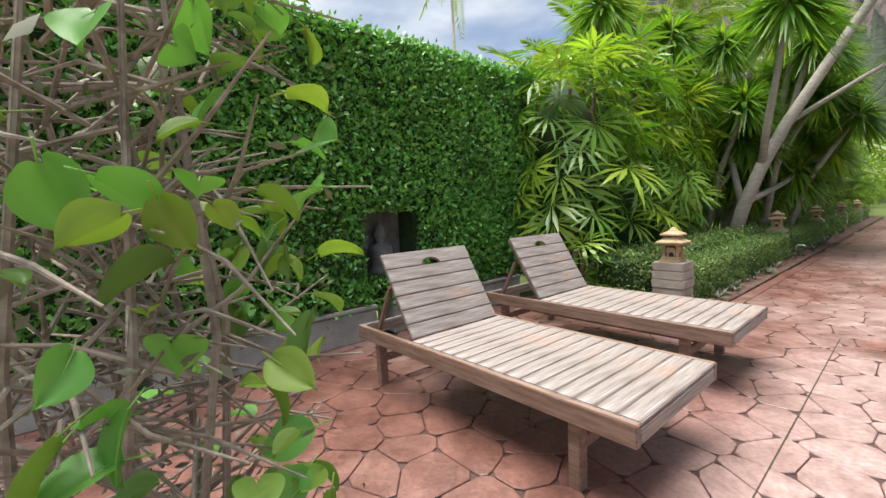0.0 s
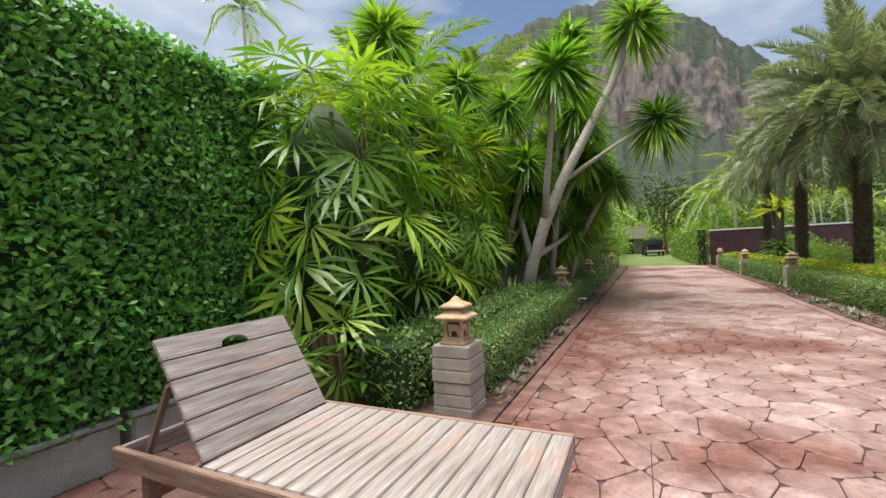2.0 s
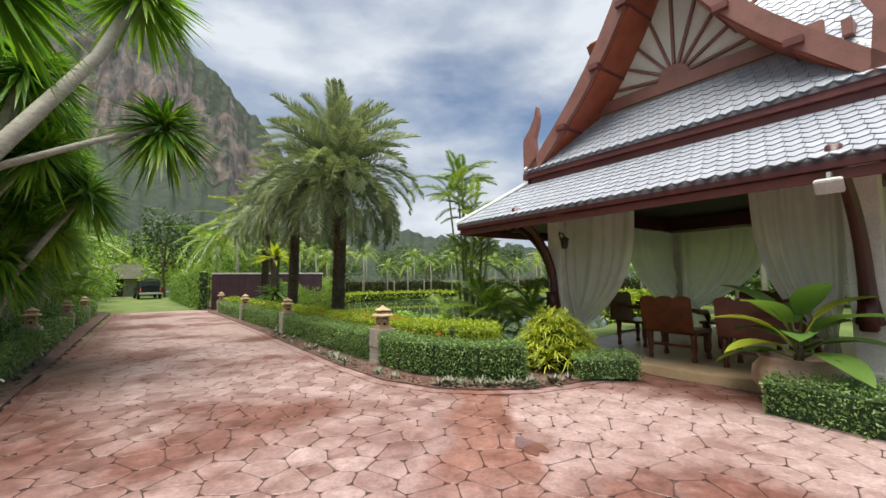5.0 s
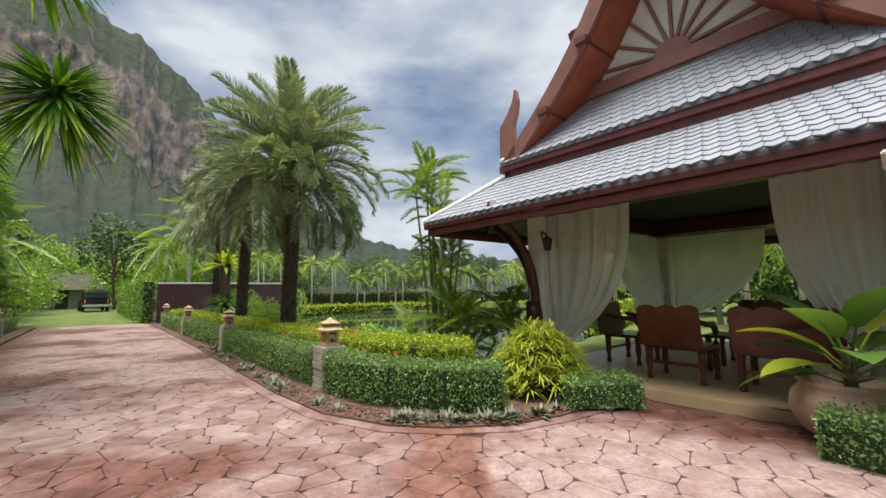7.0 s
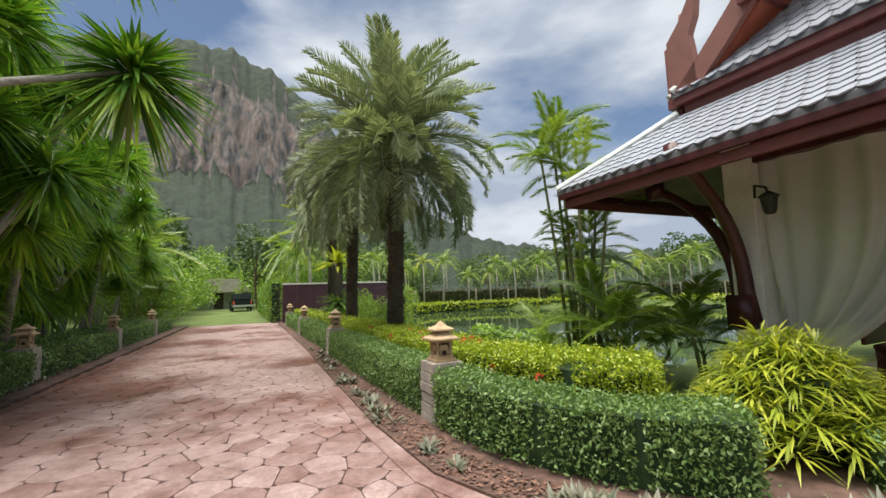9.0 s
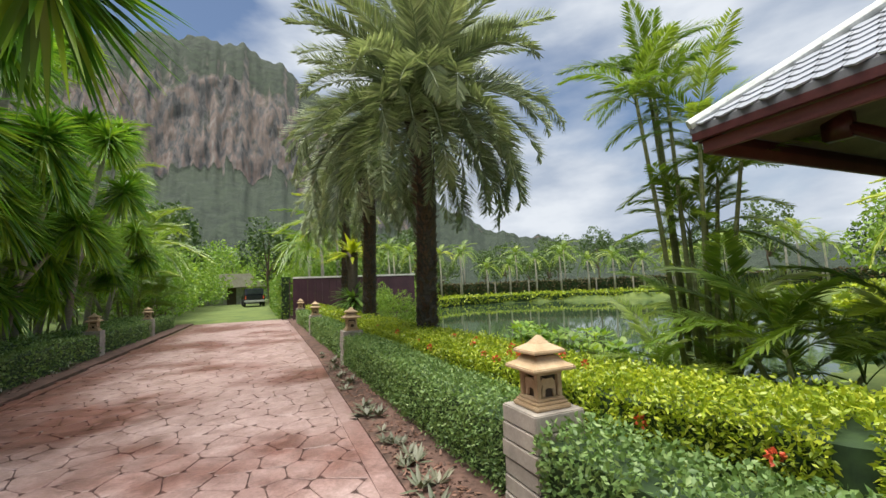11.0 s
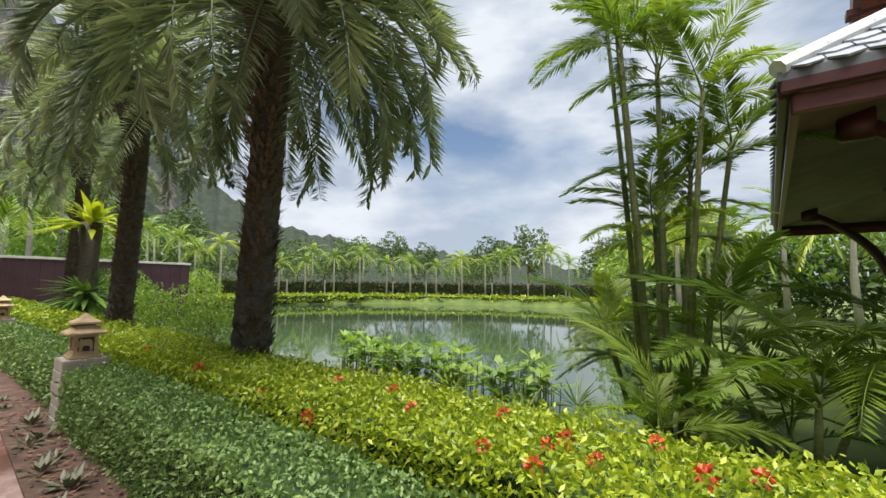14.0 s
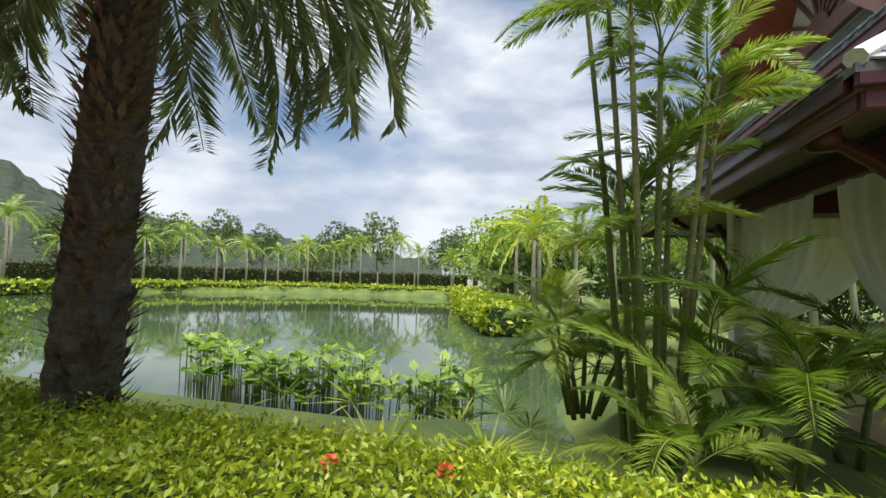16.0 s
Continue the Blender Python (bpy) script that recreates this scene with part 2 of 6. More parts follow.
M_TEAK = teak_mat()
M_TEAKD = plain_mat("darker_teak_frame", (0.15, 0.085, 0.06), (0.31, 0.21, 0.165), 4, 0.6, stretch=(9, 0.9, 9), fine=22)
M_STONE = stone_mat()
M_JOINT = plain_mat("joint_grout", (0.04, 0.02, 0.016), (0.085, 0.043, 0.035), 4, 0.7, fine=50)
M_POST = plain_mat("post_block", (0.27, 0.24, 0.21), (0.42, 0.37, 0.32), 5, 0.85, bump=0.5, fine=70)
M_SAND = plain_mat("carved_sandstone", (0.37, 0.25, 0.14), (0.52, 0.385, 0.245), 9, 0.85, bump=0.5, fine=90)
# dark brown for painted shade in lanterns; also on necks, saw cuts, a door
M_HOLE = plain_mat("lantern_hollow", (0.04, 0.03, 0.02), (0.07, 0.05, 0.035), 9, 0.9)
M_CONC = plain_mat("planter_concrete", (0.24, 0.245, 0.23), (0.38, 0.38, 0.35), 4, 0.85, bump=0.4)
M_STATUE = plain_mat("dark_stone_figure", (0.10, 0.10, 0.097), (0.21, 0.21, 0.2), 9, 0.8, bump=0.4)
M_RED = plain_mat("oxblood_paint", (0.115, 0.032, 0.03), (0.17, 0.05, 0.044), 3, 0.45, bump=0.1)
M_BARGE = plain_mat("red_brown_bargeboard", (0.20, 0.085, 0.065), (0.29, 0.125, 0.10), 3, 0.5, bump=0.1)
M_DARKRED = plain_mat("dark_red_timber", (0.05, 0.011, 0.012), (0.085, 0.02, 0.02), 4, 0.4, bump=0.1)
M_ORANGE = plain_mat("orange_red_timber", (0.27, 0.06, 0.03), (0.36, 0.10, 0.05), 4, 0.45, bump=0.1)
M_WHITE = plain_mat("white_plaster", (0.66, 0.63, 0.58), (0.78, 0.76, 0.71), 3, 0.8, bump=0.15)
M_CAP = plain_mat("roof_mortar_cap", (0.55, 0.57, 0.55), (0.72, 0.74, 0.72), 6, 0.8, bump=0.3)
M_TILE = roof_mat()
M_SOFFIT = plain_mat("soffit_board", (0.10, 0.075, 0.055), (0.16, 0.12, 0.09), 3, 0.7)
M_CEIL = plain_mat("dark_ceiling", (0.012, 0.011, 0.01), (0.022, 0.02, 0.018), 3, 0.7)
M_FLOOR = plain_mat("tan_floor", (0.44, 0.31, 0.17), (0.55, 0.41, 0.25), 3, 0.45, bump=0.1)
M_CHAIR = plain_mat("polished_rosewood", (0.085, 0.02, 0.011), (0.17, 0.045, 0.022), 5, 0.28, bump=0.1)
M_TERRA = plain_mat("terracotta_pot", (0.34, 0.22, 0.16), (0.46, 0.32, 0.25), 5, 0.75, bump=0.3)
M_BLACK = plain_mat("black_iron", (0.012, 0.012, 0.012), (0.025, 0.025, 0.025), 9, 0.5, bump=0.1)
M_GREYMETAL = plain_mat("grey_housing", (0.4, 0.4, 0.38), (0.5, 0.5, 0.48), 9, 0.4, bump=0.05)
M_TRUNK = bark_mat("date_palm_bark", (0.035, 0.028, 0.02), (0.13, 0.11, 0.085), 22)
M_PALE = bark_mat("pale_trunk", (0.22, 0.20, 0.17), (0.42, 0.39, 0.34), 14)
M_STEM = bark_mat("areca_stem", (0.10, 0.13, 0.045), (0.24, 0.24, 0.10), 16)
M_BRANCH = bark_mat("brown_branch", (0.07, 0.045, 0.03), (0.20, 0.14, 0.095), 20)
M_GRASS = plain_mat("lawn_and_soil", (0.055, 0.095, 0.022), (0.15, 0.19, 0.042), 0.9, 0.95, bump=0.8, fine=30)
M_SOIL = plain_mat("leaf_litter_soil", (0.05, 0.03, 0.022), (0.16, 0.09, 0.07), 7, 0.95, bump=0.8, fine=40)
M_FENCE = plain_mat("maroon_sheet_fence", (0.055, 0.022, 0.035), (0.085, 0.035, 0.05), 2, 0.5)
M_BROWNHEDGE = plain_mat("brown_screen", (0.10, 0.055, 0.03), (0.18, 0.11, 0.055), 3, 0.9)
M_CONCPOST = plain_mat("pale_fence_post", (0.40, 0.36, 0.30), (0.55, 0.50, 0.43), 3, 0.85)
M_CLIFF = cliff_mat()
M_PUDDLE = plain_mat("rain_puddle", (0.13, 0.06, 0.045), (0.18, 0.09, 0.07), 6, 0.03, bump=0, spec=1.0)
M_WATER = water_mat()
M_TWIG = plain_mat("grey_dry_twig", (0.16, 0.125, 0.10), (0.40, 0.34, 0.29), 14, 0.85, bump=0.4)
M_CAR = plain_mat("dark_car_paint", (0.012, 0.014, 0.018), (0.022, 0.024, 0.03), 2, 0.2, bump=0)
M_GLASS = plain_mat("tinted_car_glass", (0.03, 0.04, 0.045), (0.05, 0.06, 0.065), 2, 0.06, bump=0)
M_TYRE = plain_mat("tyre_rubber", (0.012, 0.012, 0.012), (0.03, 0.03, 0.03), 9, 0.8)
M_THATCH = plain_mat("pale_far_roof", (0.36, 0.32, 0.27), (0.50, 0.46, 0.40), 2, 0.85)
k = Nodes("sheer_white_curtain", 0.85)
k.color(k.ramp(k.noise(5, 4), [(0.3, (0.74, 0.72, 0.68)), (0.7, (0.86, 0.84, 0.80))]))
k.bump(k.noise(160, 2), 0.15, 0.002)
_tr = k.n("ShaderNodeBsdfTranslucent", Color=(0.75, 0.73, 0.68, 1))
_tp = k.n("ShaderNodeBsdfTransparent")
_m1, _m2 = k.n("ShaderNodeMixShader"), k.n("ShaderNodeMixShader")
_m1.inputs[0].default_value, _m2.inputs[0].default_value = 0.45, 0.10
k.link(k.p.outputs[0], _m1.inputs[1])
k.link(_tr.outputs[0], _m1.inputs[2])
k.link(_m1.outputs[0], _m2.inputs[1])
k.link(_tp.outputs[0], _m2.inputs[2])
k.link(_m2.outputs[0], k.out.inputs["Surface"])
M_CURTAIN = k.m

# ---- geometry helpers ----
U, N = Vector((0.735, 0.678, 0)).normalized(), Vector((-0.678, 0.735, 0)).normalized()
DRIVE = math.degrees(math.atan2(0.678, 0.735))
rng = np.random.default_rng(7)


def W(s, d, z=0.0):
    """World place of s metres along the drive and d metres to its left."""
    return U * s + N * d + Vector((0, 0, z))


def at(s, d, z=0.0, turn=0.0):
    p = W(s, d, z)
    return pose(p.x, p.y, p.z, 0, 0, DRIVE + turn)


class Geo:
    """Collects vertices and faces for one mesh."""

    def __init__(self):
        self.v, self.f = [], []

    def add(self, verts, faces):
        o = len(self.v)
        self.v += [tuple(p) for p in verts]
        self.f += [tuple(i + o for i in f) for f in faces]
        return self

    def box(self, x0, x1, y0, y1, z0, z1, m=None):
        vs = [Vector((x, y, z)) for z in (z0, z1) for y in (y0, y1) for x in (x0, x1)]
        if m is not None:
            vs = [m @ p for p in vs]
        return self.add(vs, [(0, 2, 3, 1), (4, 5, 7, 6), (0, 1, 5, 4), (2, 6, 7, 3), (0, 4, 6, 2), (1, 3, 7, 5)])

    def tube(self, pts, radii, sides=8):
        rings = []
        for i, p in enumerate(pts):
            p = Vector(p)
            a, b = Vector(pts[max(i - 1, 0)]), Vector(pts[min(i + 1, len(pts) - 1)])
            q = (b - a).normalized().to_track_quat("Z", "Y")
            r = radii[i] if hasattr(radii, "__len__") else radii
            rings += [p + q @ Vector((r * math.cos(2 * math.pi * j / sides), r * math.sin(2 * math.pi * j / sides), 0)) for j in range(sides)]
        k = len(pts)
        fs = [(i * sides + j, i * sides + (j + 1) % sides, (i + 1) * sides + (j + 1) % sides, (i + 1) * sides + j) for i in range(k - 1) for j in range(sides)]
        fs += [tuple(range(sides))[::-1], tuple((k - 1) * sides + j for j in range(sides))]
        return self.add(rings, fs)

    def lathe(self, prof, sides=16):
        vs = [(r * math.cos(2 * math.pi * j / sides), r * math.sin(2 * math.pi * j / sides), z) for r, z in prof for j in range(sides)]
        k = len(prof)
        fs = [(i * sides + j, i * sides + (j + 1) % sides, (i + 1) * sides + (j + 1) % sides, (i + 1) * sides + j) for i in range(k - 1) for j in range(sides)]
        fs += [tuple(range(sides))[::-1], tuple((k - 1) * sides + j for j in range(sides))]
        return self.add(vs, fs)

    def slab(self, outline, thick, m=None):
        """A flat outline in x, z pulled out along y by thick."""
        k = len(outline)
        vs = [Vector((x, y, z)) for y in (0, thick) for x, z in outline]
        if m is not None:
            vs = [m @ p for p in vs]
        return self.add(vs, [tuple(range(k)), tuple(range(k, 2 * k))[::-1]] + [(i, i + k, (i + 1) % k + k, (i + 1) % k) for i in range(k)])

    def mesh(self, name, mat, bev=0.0, smooth=False):
        me = bpy.data.meshes.new(name)
        me.from_pydata(self.v, [], self.f)
        if bev or smooth:
            b = bmesh.new()
            b.from_mesh(me)
            bmesh.ops.recalc_face_normals(b, faces=b.faces)
            if bev:
                es = [e for e in b.edges if len(e.link_faces) == 2 and e.calc_face_angle(0) > 0.5]
                bmesh.ops.bevel(b, geom=es, offset=bev, segments=2, affect="EDGES", clamp_overlap=True)
            b.to_mesh(me)
            b.free()
        if smooth:
            me.polygons.foreach_set("use_smooth", [True] * len(me.polygons))
        me.materials.append(mat)
        return me


def thing(name, m, label, category, group="", kind=""):
    ob = new(name)
    ob.empty_display_size = 0.1
    ob.matrix_basis = m
    return tagged(ob, label, category, group, kind)


def part(name, me, parent, label="", m=None):
    ob = new(name, me)
    ob.parent = parent
    if m is not None:
        ob.matrix_basis = m
    if label:
        tagged(ob, label)
    return ob


def solid(name, me, label, category, kind="", m=None, group=""):
    ob = new(name, me)
    if m is not None:
        ob.matrix_basis = m
    return tagged(ob, label, category, group, kind)


def fast_mesh(name, v, tris, mat, smooth=False):
    me = bpy.data.meshes.new(name)
    v, tris = np.asarray(v, np.float32), np.asarray(tris, np.int32)
    k = tris.shape[1]
    me.vertices.add(len(v))
    me.vertices.foreach_set("co", v.ravel())
    me.loops.add(tris.size)
    me.loops.foreach_set("vertex_index", tris.ravel())
    me.polygons.add(len(tris))
    me.polygons.foreach_set("loop_start", np.arange(len(tris), dtype=np.int32) * k)
    me.update(calc_edges=True)
    me.validate()
    me.materials.append(mat)
    if smooth:
        me.polygons.foreach_set("use_smooth", [True] * len(tris))
    return me


def unit(a):
    return a / np.maximum(np.linalg.norm(a, axis=-1, keepdims=True), 1e-9)


def blades(base, way, side, length, width, droop=0.15, fold=0.2, wide=0.45):
    """Narrow folded leaves: base, two mid edges, a second pair and the tip. Each leaf is one island of 8 triangles or fewer."""
    base, way, side = (np.asarray(a, float) for a in (base, way, side))
    k = len(base)
    length, width = np.broadcast_to(length, k)[:, None], np.broadcast_to(width, k)[:, None]
    way = unit(way)
    side = unit(side - way * np.sum(side * way, 1, keepdims=True))
    nor = np.cross(way, side)
    down = np.array([0, 0, -1.0])
    mid = base + way * length * wide + down * length * droop * 0.25
    tip = base + way * length + down * length * droop
    w = side * width * 0.5
    f = nor * width * fold
    v = np.stack([base, mid + w + f, mid, mid - w + f, tip], 1).reshape(-1, 3)
    o = np.arange(k)[:, None, None] * 5
    t = (np.array([[0, 2, 1], [0, 3, 2], [1, 2, 4], [2, 3, 4]])[None] + o).reshape(-1, 3)
    return v, t


def leaf_mass(pts, normals, size, aspect=0.5, spread=0.9):
    k = len(pts)
    rnd = rng.normal(size=(k, 3))
    way = unit(np.asarray(normals) * 0.5 + spread * unit(rnd) + np.array([0, 0, 0.1]))
    side = rng.normal(size=(k, 3))
    ln = size * rng.uniform(0.65, 1.3, k)
    return blades(np.asarray(pts) - way * ln[:, None] * 0.4, way, side, ln, ln * aspect, 0.1, 0.12)


def join(*vt):
    vs, ts, o = [], [], 0
    for v, t in vt:
        vs.append(v)
        ts.append(t + o)
        o += len(v)
    return np.concatenate(vs), np.concatenate(ts)


def bumps(p, scale, amount):
    """Slow unevenness of a clipped surface."""
    p = np.asarray(p)
    return amount * (np.sin(p[:, 0] * scale + 1.3) * np.sin(p[:, 1] * scale * 1.17 + 0.4) + 0.6 * np.sin(p[:, 2] * scale * 1.9 + p[:, 0] * scale * 0.7))


def hedge(name, line, width, z0, z1, per_m2, leaf, mat, label, category="hedge", aspect=0.5, ragged=0.02):
    """A clipped hedge along a line of ground places: a solid core coloured dark as inner shade, and a skin of leaves.
    """
    root = thing(name, Matrix(), label, category)
    line = [np.array([p[0], p[1]]) for p in line]
    core = Geo()
    P, NO = [], []
    for i in range(len(line) - 1):
        a, b = line[i], line[i + 1]
        ln = np.linalg.norm(b - a)
        if ln < 0.02:
            continue
        t = (b - a) / ln
        nrm = np.array([-t[1], t[0]])
        h = width / 2 - 0.05
        for face in range(3):
            area = ln * ((z1 - z0) if face < 2 else width)
            k = max(int(area * per_m2), 3)
            u = rng.uniform(0, ln, k)
            if face < 2:
                sg = 1 if face else -1
                zz = z0 + (z1 - z0) * rng.uniform(0, 1, k) ** 0.85
                xy = a + np.outer(u, t) + nrm * sg * width / 2
                nn = np.tile([nrm[0] * sg, nrm[1] * sg, 0.25], (k, 1))
            else:
                zz = np.full(k, z1)
                xy = a + np.outer(u, t) + np.outer(rng.uniform(-width / 2, width / 2, k), nrm)
                nn = np.tile([0, 0, 1.0], (k, 1))
            P.append(np.c_[xy, zz])
            NO.append(nn)
    for end, sg in ((0, -1), (-1, 1)):
        a = line[end]
        b = line[1] if end == 0 else line[-2]
        t = (a - b) / np.linalg.norm(a - b)
        nrm = np.array([-t[1], t[0]])
        k = int(width * (z1 - z0) * per_m2)
        P.append(np.c_[a + np.outer(rng.uniform(-0.5, 0.5, k) * width, nrm), rng.uniform(z0, z1, k)])
        NO.append(np.tile([*t, 0.2], (k, 1)))
    h, k, vs = width / 2 - 0.05, len(line), []
    for i, q in enumerate(line):
        t = line[min(i + 1, k - 1)] - line[max(i - 1, 0)]
        t = t / np.linalg.norm(t)
        nrm = np.array([-t[1], t[0]])
        vs += [(*(q - nrm * h), z0), (*(q + nrm * h), z0), (*(q + nrm * h), z1 - 0.06), (*(q - nrm * h), z1 - 0.06)]
    core.add(vs, [(3, 2, 1, 0), tuple(4 * k - 4 + j for j in range(4))] + [(4 * i + j, 4 * i + (j + 1) % 4, 4 * i + 4 + (j + 1) % 4, 4 * i + 4 + j) for i in range(k - 1) for j in range(4)])
    P, NO = np.concatenate(P), unit(np.concatenate(NO))
    P = P + NO * (bumps(P, 4.0, 0.018) + rng.normal(0, ragged, len(P)))[:, None]
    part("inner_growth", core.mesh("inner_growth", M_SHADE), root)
    part("foliage", fast_mesh("foliage", *leaf_mass(P, NO, leaf, aspect), mat), root)
    return root


def frond_mesh(name, length, leaflet, pairs, droop, mat, width=0.03, arch=0.5, vee=0.35, stalk=0.18, sag=0.35, bend=0.0):
    """A feather-shaped palm frond that starts at its own origin, heads out along x and droops."""
    ts = np.linspace(0, 1, 14)
    b = radians(bend)

    def spine(t):
        if bend:
            return np.stack([length * np.sin(b * t) / b, 0 * t, -length * (1 - np.cos(b * t)) / b], -1)
        return np.stack([length * (t - 0.12 * droop * t ** 3), 0 * t, length * (arch * t - (arch + droop) * t ** 2.2)], -1)

    g = Geo().tube([tuple(p) for p in spine(ts)], list(0.018 * (1 - 0.85 * ts) * max(length / 2, 0.6)), 4)
    rv = np.array(g.v)
    rt = []
    for f in g.f:
        rt += [(f[0], f[i], f[i + 1]) for i in range(1, len(f) - 1)]
    t = np.linspace(stalk, 1, pairs)
    p = spine(t)
    dirv = unit(spine(np.minimum(t + 0.02, 1.02)) - spine(t - 0.02))
    prof = leaflet * np.sin(np.pi * (0.12 + 0.80 * t)) ** 0.7
    out = []
    for sg in (-1, 1):
        latv = np.tile([0, sg, 0.0], (pairs, 1))
        upv = np.cross(dirv, latv) * sg * -1
        upv = np.where(upv[:, 2:3] < 0, -upv, upv)
        way = dirv * 0.75 + latv * 0.85 + upv * vee * rng.uniform(0.2, 1.4, (pairs, 1)) + rng.normal(0, 0.08, (pairs, 3))
        out.append(blades(p, way, np.cross(way, [0, 0, 1.0]) + 1e-3, prof * rng.uniform(0.85, 1.1, pairs), width, sag, 0.25))
    return fast_mesh(name, *join((rv, np.array(rt)), *out), mat)


def fan_mesh(name, radius, fingers, mat, width=0.045, span=250):
    """A hand-shaped leaf of a fan palm: pleated fingers round the stalk's end."""
    a = np.radians(np.linspace(-span / 2, span / 2, fingers)) + rng.normal(0, 0.05, fingers)
    way = np.stack([np.cos(a), np.sin(a), rng.normal(-0.05, 0.08, fingers)], -1)
    ln = radius * (0.75 + 0.25 * np.cos(a / 2)) * rng.uniform(0.88, 1.06, fingers)
    base = way * 0.03
    side = np.stack([-np.sin(a), np.cos(a), 0 * a], -1)
    v1 = blades(base, way, side, ln, width * radius / 0.35, 0.2, 0.12, 0.55)
    g = Geo().tube([(-radius * 1.0, 0, 0.04), (-radius * 0.4, 0, 0.03), (0.02, 0, 0)], [0.006, 0.005, 0.004], 4)
    tt = []
    for f in g.f:
        tt += [(f[0], f[i], f[i + 1]) for i in range(1, len(f) - 1)]
    return fast_mesh(name, *join(v1, (np.array(g.v), np.array(tt))), mat)


def head_mesh(name, radius, count, mat, width=0.045, low=-0.75):
    """A round head of long strap leaves, as on a screw pine or dragon tree."""
    z = rng.uniform(low, 0.98, count)
    a = rng.uniform(0, 2 * np.pi, count)
    r = np.sqrt(1 - z ** 2)
    way = np.stack([r * np.cos(a), r * np.sin(a), z], -1)
    base = way * 0.03 + np.stack([0 * a, 0 * a, rng.uniform(-0.12, 0.05, count)], -1)
    side = np.cross(way, [0, 0, 1.0]) + 1e-4
    return fast_mesh(name, *blades(base, way, side, radius * rng.uniform(0.75, 1.1, count), width, 0.42, 0.15), mat)


def tilt(x, y, z, az, up, spin=0.0, scale=1.0):
    """A pose whose x axis points to az degrees and up degrees above level."""
    return Matrix.Translation((x, y, z)) @ Matrix.Rotation(radians(az), 4, "Z") @ Matrix.Rotation(radians(-up), 4, "Y") @ Matrix.Rotation(radians(spin), 4, "X") @ Matrix.Scale(scale, 4)

# ---- ground, pond, drive ----
POND = [W(s, d) for s, d in ((9.7, -6.9), (14, -6.6), (22, -6.4), (29, -7.5), (35, -12), (40, -18), (37, -26), (29, -33), (18, -36), (16.2, -30.5), (12.8, -19), (10.2, -15), (9.6, -10))]


def pond_depth(x, y):
    """Signed distance to the pond's edge: positive inside."""
    inside, best = np.zeros(x.shape, bool), np.full(x.shape, 1e9)
    k = len(POND)
    for i in range(k):
        a, b = POND[i], POND[(i + 1) % k]
        ex, ey = b.x - a.x, b.y - a.y
        t = np.clip(((x - a.x) * ex + (y - a.y) * ey) / (ex * ex + ey * ey), 0, 1)
        best = np.minimum(best, np.hypot(x - a.x - t * ex, y - a.y - t * ey))
        cross = ((a.y > y) != (b.y > y)) & (x < ex * (y - a.y) / (ey if abs(ey) > 1e-9 else 1e-9) + a.x)
        inside ^= cross
    return np.where(inside, best, -best)


def ground_mesh():
    ax = np.concatenate([[-1500, -500, -160, -60], np.arange(-25, 70.1, 0.6), [90, 160, 500, 1500]])
    ay = np.concatenate([[-1500, -500, -160, -70], np.arange(-45, 60.1, 0.6), [90, 160, 500, 1500]])
    X, Y = np.meshgrid(ax, ay)
    d = pond_depth(X, Y)
    edge = d + 0.25 * np.sin(X * 1.7) * np.sin(Y * 1.3 + 0.6)
    Z = -0.03 - 1.3 * np.clip((edge + 0.5) / 1.1, 0, 1)
    r = Z.shape[1]
    idx = np.arange(Z.size).reshape(Z.shape)
    q = np.stack([idx[:-1, :-1], idx[:-1, 1:], idx[1:, 1:], idx[1:, :-1]], -1).reshape(-1, 4)
    return fast_mesh("ground", np.stack([X, Y, Z], -1).reshape(-1, 3), q, M_GRASS, True)


solid("ground", ground_mesh(), "lawn and soil sloping to the pond", "ground", "structure")
wv = [(p.x, p.y) for p in POND]
cxp, cyp = sum(p[0] for p in wv) / len(wv), sum(p[1] for p in wv) / len(wv)
g = Geo()
g.add([(cxp + (x - cxp) * 1.06, cyp + (y - cyp) * 1.06, -0.6) for x, y in wv], [tuple(range(len(wv)))])
solid("water", g.mesh("water", M_WATER), "still green pond water reflecting sky and palms", "pond", "structure")

RKERB = [(27.5, -2.8), (22, -2.78), (14.2, -2.74), (11.6, -2.66), (9.3, -2.62), (8.15, -2.6), (6.9, -2.66), (6.1, -2.96), (5.7, -3.3), (5.35, -3.8), (5.2, -4.4), (5.1, -5.76)]
LKERB = 1.25


def on_paving(s, d):
    if s > 26.5 or s < -7 or d < -5.74:
        return False
    if s > 3.0 and d > LKERB - 0.02 * (s - 3):
        return False
    if d > 3.3:
        return False
    if s > 5.1:
        for (s1, d1), (s0, d0) in zip(RKERB, RKERB[1:]):
            if s0 <= s <= s1:
                return d > d0 + (d1 - d0) * (s - s0) / (s1 - s0)
        return False
    return True


# The slab: a screed under the stones, cut to the same outline.
slab = Geo()
outline = [(26.5, 0.8), (26.5, -2.8)] + RKERB[1:] + [(-7, -5.76), (-7, 3.32), (3.0, 3.32), (3.0, LKERB), (26.5, 0.8)][:-1]
outline = [W(s, d) for s, d in outline]
k0 = len(outline)
slab.add([(p.x, p.y, z) for z in (-0.006, -0.12) for p in outline], [tuple(range(k0))] + [(i, i + k0, (i + 1) % k0 + k0, (i + 1) % k0) for i in range(k0)])
drive = solid("pavement", slab.mesh("pavement", M_JOINT), "reddish stamped concrete drive with irregular stone pattern", "driveway", "structure")

